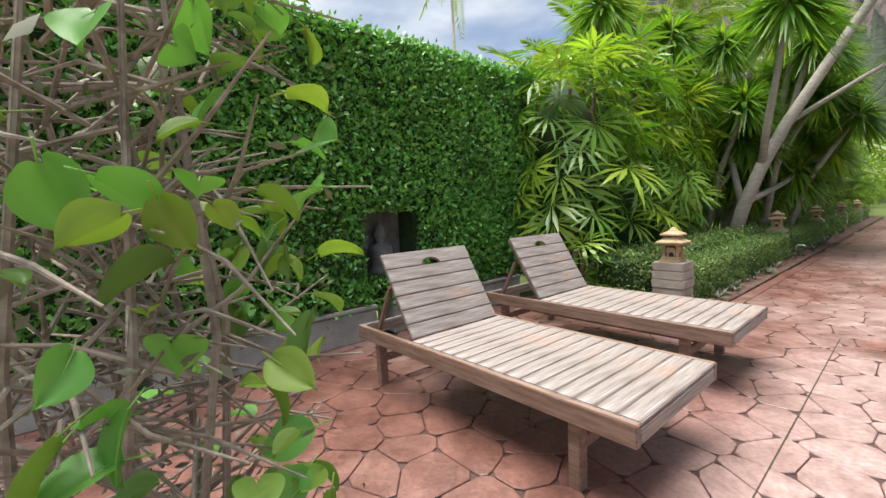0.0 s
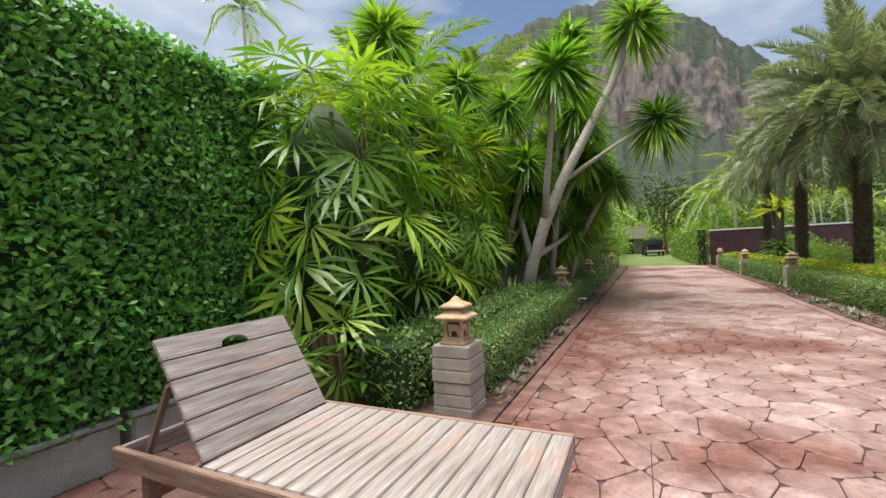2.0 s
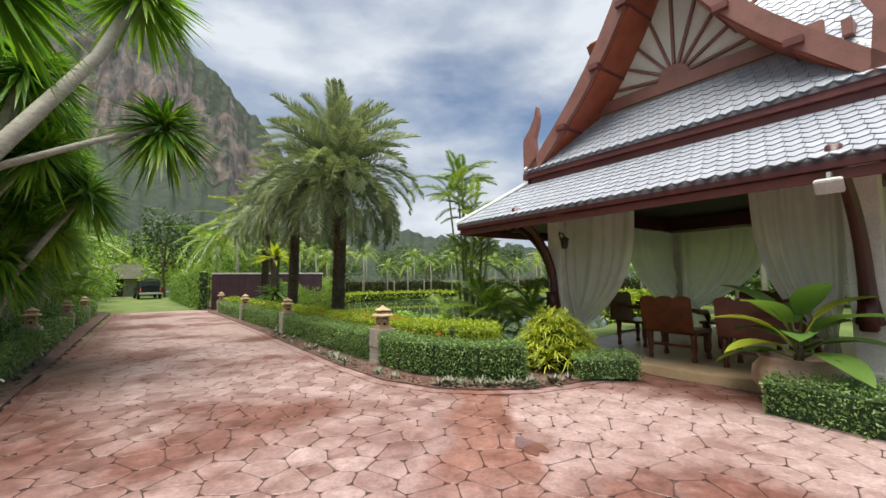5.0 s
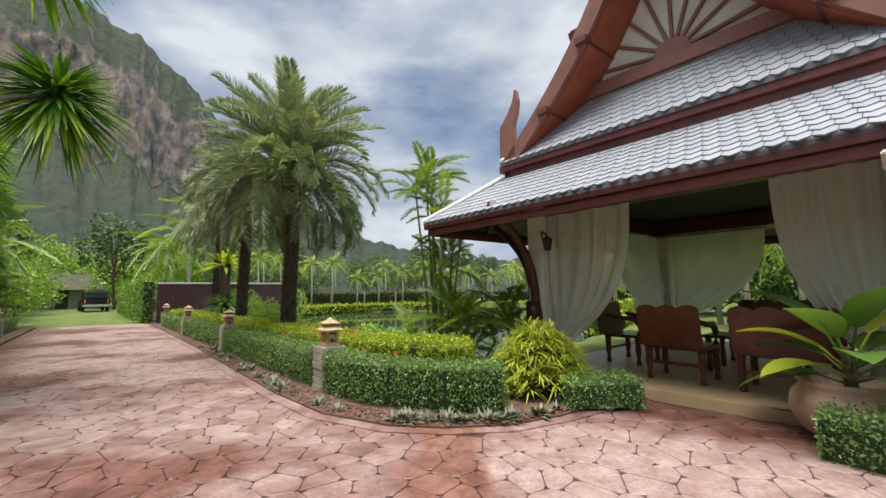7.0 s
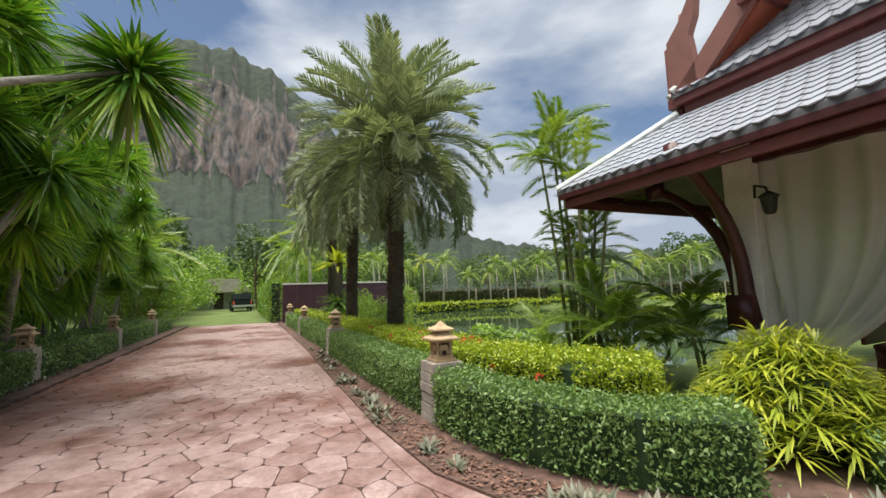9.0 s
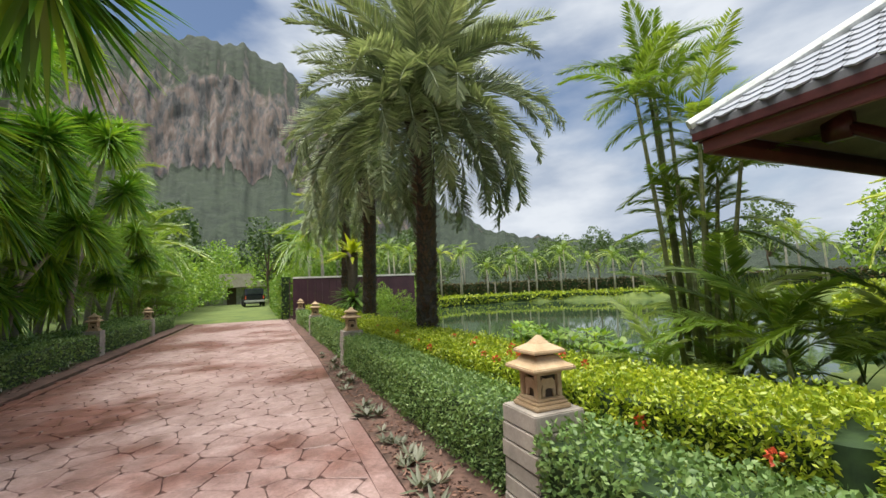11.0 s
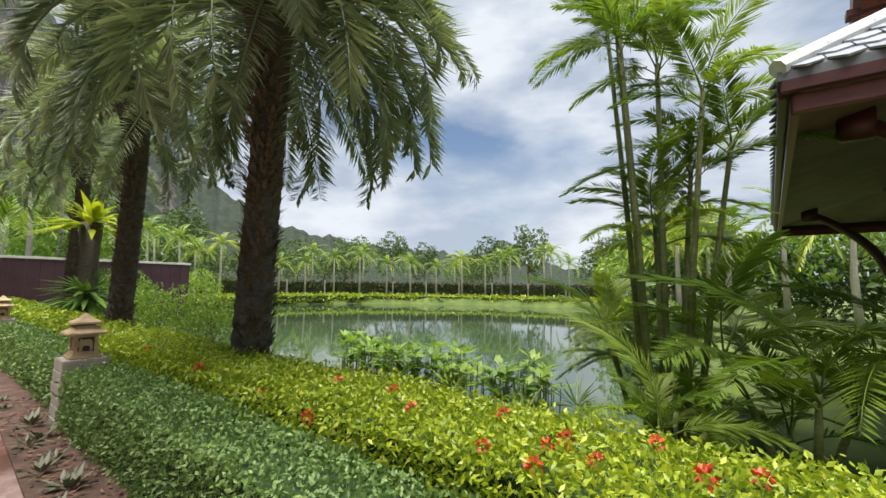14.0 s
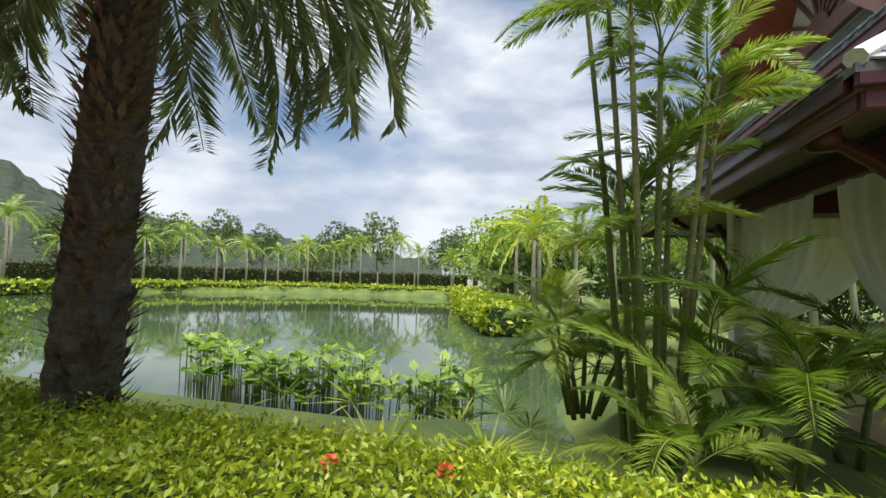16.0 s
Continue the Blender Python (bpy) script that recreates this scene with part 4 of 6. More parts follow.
A, B, C, D = (X0, YF, Z0S), (X1, YF, Z0S), (X1, YB, Z0S), (X0, YB, Z0S)
a_, b_, c_, d_ = (x0, yf, Z1S), (x1, yf, Z1S), (x1, yb, Z1S), (x0, yb, Z1S)
ROOFDECK = plain_mat("roof_deck", (0.11, 0.115, 0.13), (0.16, 0.165, 0.18), 4, 0.7)
skirt = [pp("roof_skirt", quadpatch(*q), ROOFDECK, "", 0) for q in ((A, B, b_, a_), (B, C, c_, b_), (C, D, d_, c_), (D, A, a_, d_))]
for p, q in ((A, a_), (B, b_), (C, c_), (D, d_)):
    p, q = Vector(p), Vector(q)
    pp("hip_cap", Geo().tube([p + Vector((0, 0, 0.02)), p.lerp(q, 0.5) + Vector((0, 0, 0.015)), q + Vector((0, 0, 0.03))], 0.05, 8), M_CAP, "white mortar hip cap", 0)
# the tiers above: band, tiled strip, gable and finials, alike on all four sides
GF, APEX = -6.62, 6.75
t0, t1 = (x0 + 0.02, yf + 0.1, 3.38), (x1 - 0.02, yf + 0.1, 3.38)
t2, t3 = (x1 - 1.0, GF, 4.22), (x0 + 1.0, GF, 4.22)


def barge(t):
    """Half-width of the gable's edge and its height, t from foot to ridge: a slow inward curve."""
    return 2.42 * (1 - t) - 0.35 * math.sin(math.pi * t) * (1 - t) ** 0.3, 3.42 + (APEX - 3.42) * t


bt = [barge(t) for t in np.linspace(0, 1, 13)]
uppers, mains = [], []


def gable_side(turn):
    m = Matrix.Translation((PC, PD, 0)) @ Matrix.Rotation(radians(turn), 4, "Z") @ Matrix.Translation((-PC, -PD, 0))

    def gp(name, g, mat, label="", bev=0.004):
        return part(name, g.mesh(name, mat, bev), pav, label, m)

    for z0, z1, o in ((3.08, 3.24, 0.0), (3.242, 3.36, 0.06)):
        gp("band", Geo().box(x0 - o + 0.02, x1 + o - 0.02 - 0.08, yf - 0.05, yf + 0.02 + o, z0, z1), M_RED, "oxblood band between the roof tiers")
    uppers.append(gp("upper_skirt", quadpatch(t0, t1, t2, t3), ROOFDECK, "", 0))
    for p, q in ((t0, t3), (t1, t2), (t3, t2)):
        gp("edge_cap", Geo().tube([Vector(p) + Vector((0, 0, 0.03)), Vector(q) + Vector((0, 0, 0.03))], 0.045, 6), M_CAP, "white mortar edging", 0)
    panel = [(PC - w + 0.05, z) for w, z in bt if z > 4.2] + [(PC + w - 0.05, z) for w, z in reversed(bt) if z > 4.2]
    gp("gable_panel", Geo().slab(panel, 0.06, Matrix.Translation((0, GF - 0.06, 0))), M_WHITE, "cream gable panel", 0)
    gp("gable_sill", Geo().box(PC - 1.75, PC + 1.75, GF, GF + 0.1, 4.22, 4.42), M_BARGE, "red-brown gable sill")
    hub = [(0.24 * math.cos(a), 0.2 * math.sin(a)) for a in np.linspace(0, math.pi, 13)]
    gp("sunburst_hub", Geo().slab([(PC + x, 4.42 + z) for x, z in hub], 0.08, Matrix.Translation((0, GF + 0.002, 0))), M_BARGE)
    for ang in (8, 30, 52, 72, 90, 108, 128, 150, 172):
        ln = min(1.7, 1.25 / max(abs(math.cos(radians(ang))), 0.45))
        part("sunburst_ray", Geo().box(0.2, ln, GF + 0.004, GF + 0.05, -0.022, 0.022).mesh("ray", M_BARGE, 0.004), pav, "radiating red-brown batten", m @ pose(PC, 0, 4.44, 0, -ang, 0))
    for sg in (-1, 1):
        for nm, off, wd, y0, y1, mat in (("barge_board", 0.0, 0.26, yf + 0.02, yf + 0.10, M_BARGE), ("barge_lining", 0.24, 0.05, GF - 0.02, yf + 0.02, M_ORANGE)):
            outer = [(PC + sg * (w - off), z) for w, z in bt]
            inner = [(PC + sg * (w - off - wd), z - 0.05) for w, z in bt]
            gp(nm, Geo().slab(outer + inner[::-1], y1 - y0, Matrix.Translation((0, y0, 0))), mat, "curved red-brown bargeboard" if off == 0 else "orange-red timber lining", 0)
        for t in (0.18, 0.42, 0.66):
            w, z = barge(t)
            gp("purlin_end", Geo().box(PC + sg * (w - 0.2) - 0.09, PC + sg * (w - 0.2) + 0.09, GF, yf + 0.16, z - 0.09, z), M_RED, "projecting purlin end")
        fin = [(2.30, 3.36), (2.62, 3.36), (2.62, 4.0), (2.45, 4.18), (2.34, 4.36), (2.29, 4.55), (2.25, 4.36), (2.28, 4.16), (2.36, 3.98), (2.34, 3.8)]
        gp("finial", Geo().slab([(PC + sg * (x - 0.12), z) for x, z in fin], 0.1, Matrix.Translation((0, yf, 0))), M_BARGE, "upswept horn finial", 0)
        pr = [(PC + sg * (w - 0.02), z) for w, z in bt]
        kk = len(pr)
        mains.append(gp("main_roof", Geo().add([(x, y, z) for y in (yf + 0.04, PD) for x, z in pr], [(i, i + 1, i + 1 + kk, i + kk) for i in range(kk - 1)]), ROOFDECK, "", 0))
    gp("ridge", Geo().box(PC - 0.1, PC + 0.1, PD + 0.1, yf + 0.1, APEX - 0.06, APEX + 0.12), M_CAP, "pale ridge cap", 0.02)


for turn in (0, -90, 90, 180):
    gable_side(turn)
pp("floodlight_arm", Geo().box(2.735, 2.765, -5.06, -4.97, 2.17, 2.27), M_GREYMETAL, "", 0)
pp("floodlight", Geo().box(-0.10, 0.10, -0.03, 0.03, -0.07, 0.07, pose(2.75, -4.96, 2.14, -35, 0, 0)), M_GREYMETAL, "small grey floodlight under the eave", 0.01)

# tiles
TW, TH = 0.155, 0.135
tile_geo = Geo()
tile_geo.add([(-TW / 2 + 0.004, 0.1, 0.0), (TW / 2 - 0.004, 0.1, 0.0), (TW / 2 - 0.004, -0.03, 0.012), (0.0, -0.085, 0.016), (-TW / 2 + 0.004, -0.03, 0.012),
              (TW / 2 - 0.004, -0.03, 0.0), (0.0, -0.085, 0.003), (-TW / 2 + 0.004, -0.03, 0.0)], [(0, 4, 3, 2, 1)[::-1], (2, 3, 6, 5), (3, 4, 7, 6)])
TILE = tile_geo.mesh("roof_tile", M_TILE)


def tile_slope(host, a, b, c, e, single):
    """Tiles laid in courses on the slope a-b (eave) to e-c (top)."""
    a, b, c, e = (Vector(p) for p in (a, b, c, e))
    xa = (b - a).normalized()
    up = (e - a) - xa * (e - a).dot(xa)
    h = up.length
    up.normalize()
    nz = xa.cross(up)
    hand = 1 if nz.z > 0 else -1
    nz = nz * hand
    ang_l, ang_r = (e - a).dot(xa), (b - a).length + (c - b).dot(xa)
    ln = (b - a).length
    made, rest = 0, Geo()
    k = int(h / TH)
    for r in range(k + 1):
        y = 0.05 + r * TH
        if y > h - 0.02:
            break
        f = y / h
        lo, hi = ang_l * f, ln + (ang_r - ln) * f
        x = lo + TW * (0.5 if r % 2 else 1.0)
        while x < hi - TW * 0.4:
            p = a + xa * x + up * y + nz * 0.006
            m = Matrix((xa * hand, up, nz)).transposed().to_4x4()
            m.translation = p
            if made < single:
                part("roof_tile", TILE, host, m=m)
                made += 1
            else:
                rest.add([m @ Vector(q) for q in tile_geo.v], tile_geo.f)
            x += TW
    if rest.v:
        tagged(part("roof_tiles", rest.mesh("roof_tiles", M_TILE), host), kind="stuff")


# ---- curtains and furniture ----


def curtain(name, p0, p1, ztop, tie, tiez, zlow, label):
    """Cloth hung along p0-p1 and gathered towards a tie point."""
    root_m = at(0, 0)
    nx, nz = 64, 22
    p0, p1, tie = Vector((*p0, 0)), Vector((*p1, 0)), Vector((*tie, 0))
    out = (p1 - p0).normalized().cross(Vector((0, 0, 1)))
    vs = []
    for j in range(nz + 1):
        v = j / nz
        for i in range(nx + 1):
            u = i / nx
            base = p0.lerp(p1, u)
            far = (base - tie).length
            if v < 0.62:
                q = v / 0.62
                gather = q ** 3.2
                z = ztop + (tiez - ztop) * q - 0.30 * far * math.sin(math.pi * min(q, 1)) * q * 0.35 - 0.22 * q ** 3 * far
            else:
                q = (v - 0.62) / 0.38
                gather = 1 - 0.18 * q
                z = tiez - 0.22 * far * (1 - q) + (zlow - tiez) * q
            p = base.lerp(tie + (base - tie) * 0.13, gather)
            wv_ = 0.035 * math.sin(u * 34 + 1.5 * math.sin(u * 9)) * (0.6 + 0.6 * v) + 0.02 * math.sin(u * 13 + v * 5)
            p = p + out * wv_
            vs.append((p.x, p.y, z))
    r = nx + 1
    g = Geo().add(vs, [(j * r + i, j * r + i + 1, (j + 1) * r + i + 1, (j + 1) * r + i) for j in range(nz) for i in range(nx)])
    me = g.mesh(name, M_CURTAIN, 0, True)
    return solid(name, me, label, "curtain", m=root_m, group="pavilion curtains")


CUR = "sheer white curtain tied back at a pavilion column"
curtain("curtain", (6.58, -6.2), (5.25, -6.2), 2.56, (6.4, -6.2), 0.75, 0.16, CUR)
curtain("curtain", (2.86, -6.2), (3.75, -6.2), 2.56, (3.02, -6.2), 0.75, 0.16, CUR)
curtain("curtain", (6.72, -6.36), (6.72, -8.1), 2.56, (6.72, -6.5), 1.0, 0.16, CUR)
curtain("curtain", (6.72, -10.63), (6.72, -8.5), 2.56, (6.72, -11.03), 1.0, 0.16, CUR)
curtain("curtain", (6.56, -10.78), (4.8, -10.78), 2.56, (6.5, -10.78), 1.0, 0.16, CUR)
curtain("curtain", (2.88, -10.78), (4.6, -10.78), 2.56, (2.95, -10.78), 1.0, 0.16, CUR)
curtain("curtain", (2.72, -6.36), (2.72, -8.1), 2.56, (2.72, -6.5), 1.0, 0.16, CUR)
curtain("curtain", (2.72, -10.63), (2.72, -8.5), 2.56, (2.72, -11.03), 1.0, 0.16, CUR)


def carved_chair(m, width, label, name="armchair"):
    r = thing(name, m, label, name, "carved rosewood seats")
    w = width / 2
    part("seat", Geo().box(-w, w, -0.28, 0.28, 0.40, 0.45).mesh("seat", M_CHAIR, 0.01), r)
    for x in (-w + 0.05, w - 0.05):
        for y in (-0.24, 0.24):
            part("leg", Geo().lathe([(0.034, 0), (0.04, 0.03), (0.026, 0.09), (0.045, 0.2), (0.04, 0.3), (0.05, 0.4)], 10).mesh("leg", M_CHAIR, 0, True), r, m=pose(x, y, 0))
        arm = [(x, 0.26, 0.45), (x, 0.28, 0.60), (x, 0.2, 0.69), (x, 0.0, 0.70), (x, -0.25, 0.74)]
        part("armrest", Geo().tube(arm, [0.035, 0.04, 0.045, 0.035, 0.03], 8).mesh("armrest", M_CHAIR, 0, True), r)
    k = max(int(width / 0.22), 3)
    top = []
    for i in range(k):
        for a in np.linspace(math.pi, 0.25, 5):
            top.append((-w + width * (i + 0.5 + 0.5 * math.cos(a)) / k, 0.90 + 0.055 * math.sin(a)))
    outl = [(-w, 0.44)] + top + [(w, 0.90), (w, 0.44)]
    part("backrest", Geo().slab(outl, 0.04, pose(0, -0.30, 0, 8, 0, 0)).mesh("backrest", M_CHAIR, 0.004), r, "scalloped carved backrest")
    part("apron", Geo().box(-w + 0.06, w - 0.06, 0.24, 0.27, 0.32, 0.40).mesh("apron", M_CHAIR, 0.006), r)
    part("stretcher", Geo().box(-w + 0.06, w - 0.06, -0.26, -0.23, 0.20, 0.24).mesh("stretcher", M_CHAIR, 0.004), r)
    return r


F = 0.12
carved_chair(at(4.88, -6.62, F, 180), 0.72, "carved dark rosewood armchair with its back to the drive")
carved_chair(at(3.75, -6.62, F, 180), 0.95, "carved dark rosewood bench with its back to the drive", "bench")
carved_chair(at(5.95, -7.5, F, 90), 0.74, "carved dark rosewood armchair facing the low table")
carved_chair(at(4.3, -8.9, F, 0), 1.3, "carved dark rosewood bench across the low table", "bench")
tb = thing("low_table", at(4.35, -7.7, F), "dark rosewood low table between the seats", "table")
part("tabletop", Geo().box(-0.55, 0.55, -0.35, 0.35, 0.46, 0.5).mesh("tabletop", M_CHAIR, 0.01), tb)
for x in (-0.48, 0.48):
    for y in (-0.28, 0.28):
        part("leg", Geo().lathe([(0.03, 0), (0.04, 0.1), (0.03, 0.3), (0.045, 0.46)], 10).mesh("leg", M_CHAIR, 0, True), tb, m=pose(x, y, 0))
pot = thing("plant_pot", at(3.2, -5.55, 0.0), "wide terracotta pot at the pavilion's edge", "plant pot")
part("body", Geo().lathe([(0.2, 0), (0.34, 0.1), (0.42, 0.25), (0.40, 0.38), (0.33, 0.46), (0.36, 0.50), (0.31, 0.5), (0.29, 0.42)], 24).mesh("body", M_TERRA, 0, True), pot)
plant = thing("potted_plant", at(3.2, -5.55, 0.42), "broad-leaved plant with yellow-edged leaves in a pot", "plant")


def big_leaf(ln, w, mat, stalk=0.25, thick=0.012):
    g = Geo()
    vs, fs = [], []
    k = 9
    for i in range(k):
        t = i / (k - 1)
        ww = w * math.sin(math.pi * min(0.08 + 0.92 * t, 1)) ** 0.75
        x, z = ln * t, ln * (0.15 * t - 0.45 * t * t)
        vs += [(x, -ww, z + 0.12 * ww), (x, -ww * 0.45, z), (x, 0, z - 0.015), (x, ww * 0.45, z), (x, ww, z + 0.12 * ww)]
    for i in range(k - 1):
        fs += [(i * 5 + j, i * 5 + j + 1, i * 5 + j + 6, i * 5 + j + 5) for j in range(4)]
    g.add(vs, fs)
    g.tube([(-stalk, 0, -stalk * 0.4), (0, 0, -0.004), (ln * 0.5, 0, -0.004 - ln * 0.03)], [thick, thick * 0.8, thick * 0.3], 5)
    return g.mesh("leaf", mat, 0, True)


BL = [big_leaf(0.6, 0.15, M_BROAD), big_leaf(0.66, 0.16, M_BROAD), big_leaf(0.55, 0.14, M_YELLOW)]
part("stalk", Geo().tube([(0, 0, -0.1), (0, 0, 0.35)], [0.05, 0.035], 8).mesh("stalk", M_BRANCH), plant)
for i in range(15):
    part("leaf", BL[2 if i in (3, 8, 12) else i % 2], plant, m=tilt(0, 0, 0.12 + 0.018 * i, i * 137.5, -2 + i * 3.6) @ Matrix.Translation((0.2, 0, 0)))
lamp = thing("wall_lantern", at(6.5, -6.02, 1.95), "black wrought-iron wall lantern on the column", "wall lamp")
part("arm", Geo().tube([(0.06, -0.02, 0.1), (0, 0.08, 0.2), (-0.1, 0.1, 0.16), (-0.12, 0.1, 0.1)], 0.012, 6).mesh("arm", M_BLACK, 0, True), lamp)
part("shade", Geo().lathe([(0.01, 0.12), (0.09, 0.07), (0.07, 0.05), (0.05, -0.08), (0.03, -0.1)], 10).mesh("shade", M_BLACK, 0, True), lamp, m=pose(-0.12, 0.1, 0))

# ---- plants ----
FANS = [fan_mesh("leaf", r, n, M_RHAPIS, 0.042, 240) for r, n in ((0.42, 12), (0.46, 13), (0.38, 11), (0.48, 13))]


def fan_palm(s, d, height, spread, count, label="clump of glossy green lady palm with fan leaves"):
    p = W(s, d)
    r = thing("fan_palm", pose(p.x, p.y, 0), label, "palm")
    stems = 7
    if height > 2:
        # added dark body: paints the clump's shaded inside and stops see-through
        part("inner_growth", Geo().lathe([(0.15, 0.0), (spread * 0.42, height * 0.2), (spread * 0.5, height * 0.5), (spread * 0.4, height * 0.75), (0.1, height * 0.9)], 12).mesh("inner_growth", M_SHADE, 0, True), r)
    for i in range(stems):
        a, q = i * 2.4, spread * 0.45 * math.sqrt((i + 0.5) / stems)
        x, y = q * math.cos(a), q * math.sin(a)
        part("stem", Geo().tube([(x * 0.6, y * 0.6, -0.05), (x * 0.9, y * 0.9, height * 0.45), (x * 1.1, y * 1.1, height * 0.85)], [0.035, 0.03, 0.025], 7).mesh("stem", M_BRANCH), r)
    for i in range(count):
        z = height * (0.22 + 0.78 * ((i + 0.5) / count) ** 0.8)
        az = i * 137.5 + rng.uniform(-20, 20)
        q = spread * (0.55 + 0.45 * math.sin(math.pi * min(z / height * 0.9 + 0.05, 1))) * rng.uniform(0.6, 1.05)
        part("leaf", FANS[i % 4], r, m=tilt(q * math.cos(radians(az)), q * math.sin(radians(az)), z, az, rng.uniform(-75, -15) + 60 * max(z / height - 0.7, 0) / 0.3, rng.uniform(-25, 25), rng.uniform(0.85, 1.25)))
    return r


fan_palm(3.6, 3.25, 3.3, 1.0, 110)
fan_palm(4.95, 3.3, 3.7, 1.0, 110)
fan_palm(6.3, 3.3, 3.5, 0.95, 100)
fan_palm(7.7, 3.4, 2.8, 0.9, 90)
fan_palm(2.75, 2.6, 0.8, 0.3, 9, "young lady palm beside the post")
HEADS = [head_mesh("crown", r, n, M_DRAC, 0.066) for r, n in ((0.82, 270), (0.9, 290), (0.78, 250))]


def dragon_tree(s, d, branches, label="leaning pale-trunked dragon tree with spiky heads"):
    p = W(s, d)
    r = thing("dragon_tree", pose(p.x, p.y, 0, 0, 0, DRIVE), label, "tree")
    for i, (pts, rad, sc) in enumerate(branches):
        part("trunk" if i == 0 else "limb", Geo().tube([Vector(q) for q in pts], list(np.linspace(rad, rad * 0.6, len(pts))), 9).mesh("trunk", M_PALE, 0, True), r)
        if sc:
            part("crown", HEADS[i % 3], r, m=Matrix.Translation(pts[-1]) @ Matrix.Rotation(i * 1.3, 4, "Z") @ Matrix.Scale(sc, 4))
    return r


dragon_tree(8.35, 2.35, [
    ([(-0.35, 0.0, 0), (-0.32, -0.25, 1.0), (-0.2, -0.5, 1.8), (0.35, -0.75, 2.6), (0.85, -1.2, 3.6), (1.25, -1.75, 4.7), (1.5, -2.25, 6.1)], 0.13, 1.2),
    ([(0.35, -0.75, 2.6), (1.0, -1.75, 3.35), (1.65, -2.6, 3.95)], 0.05, 1.05),
    ([(-0.2, -0.5, 1.8), (-0.35, -0.6, 2.5), (-0.45, -0.75, 3.5), (-0.6, -0.9, 4.6)], 0.075, 1.25),
    ([(-0.3, -0.3, 1.15), (0.9, -0.35, 1.3), (1.9, -0.55, 1.55), (2.6, -0.6, 1.8)], 0.07, 0.95),
    ([(-0.32, -0.25, 1.0), (0.9, 0.3, 2.2), (1.2, 0.3, 3.0)], 0.07, 1.0),
])
dragon_tree(10.8, 1.95, [([(0, 0, 0), (0.05, -0.4, 1.5), (0.1, -1.2, 2.9)], 0.07, 0.95), ([(0.05, -0.4, 1.5), (0.5, -0.5, 2.0), (0.8, -0.7, 2.3)], 0.05, 0.8)], "dragon tree whose head overhangs the drive")
for s, d, h in ((10.6, 3.1, 2.8), (11.8, 3.1, 3.9), (13.4, 3.2, 2.6), (14.4, 3.0, 3.4), (16.5, 3.2, 2.8), (9.6, 3.6, 4.6), (18.5, 3.0, 3.6), (20.6, 3.2, 2.7), (22.5, 2.9, 3.4), (7.2, 3.9, 4.4), (5.4, 4.3, 4.6), (10.2, 3.5, 1.8), (12.6, 3.4, 1.7), (15.4, 3.4, 1.8), (17.5, 3.4, 2.0), (9.9, 2.2, 4.4), (11.3, 2.5, 3.6), (10.6, 2.3, 6.3), (13.6, 2.2, 4.8), (16.2, 2.6, 3.6), (18.0, 2.3, 5.0), (12.9, 2.6, 3.6), (12.4, 3.0, 6.6), (15.8, 3.0, 6.0), (10.8, 3.2, 5.4), (14.0, 3.2, 7.2), (17.6, 3.0, 7.0), (21.5, 3.0, 6.4), (8.9, 3.1, 3.2)):
    lean = rng.uniform(-0.4, 0.4)
    dragon_tree(s, d, [
        ([(0, 0, 0), (lean * 0.5, -0.3, h * 0.5), (lean, -0.8, h)], 0.08, 1.0),
        ([(lean * 0.4, -0.22, h * 0.4), (lean * 0.4 + 0.5, -0.5, h * 0.6), (lean * 0.4 + 0.7, -0.9, h * 0.78)], 0.055, 0.9),
        ([(lean * 0.2, 0, h * 0.25), (lean * 0.2 - 0.5, 0.1, h * 0.42), (lean * 0.2 - 0.7, 0.2, h * 0.56)], 0.05, 0.85)], "spiky-headed dragon tree beside the drive")

ARECA = [frond_mesh("frond", ln, 0.40, 56, dr, M_ARECA, 0.03, 0.35, 0.35, 0.22, 0.3) for ln, dr in ((1.5, 0.35), (1.8, 0.5), (1.3, 0.25))]


def areca(s, d, stems, tall, reach=0.5, low=0.25, fronds=7, label="clump of areca palm with feathery green fronds", scale=1.0, z=-0.05, mats=ARECA):
    p = W(s, d, z)
    r = thing("areca_palm", pose(p.x, p.y, p.z), label, "palm")
    for i in range(stems):
        az = i * 137.5
        q = reach * math.sqrt((i + 0.4) / stems)
        h = tall * (low + (1 - low) * ((i * 0.618) % 1.0))
        x0_, y0_ = 0.45 * q * math.cos(radians(az)), 0.45 * q * math.sin(radians(az))
        x1_, y1_ = 1.3 * q * math.cos(radians(az)), 1.3 * q * math.sin(radians(az))
        part("stem", Geo().tube([(x0_, y0_, 0), ((x0_ + x1_) / 2, (y0_ + y1_) / 2, h * 0.55), (x1_, y1_, h)], [0.029, 0.024, 0.018], 7).mesh("stem", M_STEM, 0, True), r)
        for j in range(fronds):
            a2 = j * 137.5 + i * 50
            part("frond", mats[(i + j) % len(mats)], r, m=tilt(x1_, y1_, h - 0.02 * j, a2, 68 - 62 * j / fronds + rng.uniform(-8, 8), rng.uniform(-25, 25), scale * rng.uniform(0.75, 1.05)))
    return r


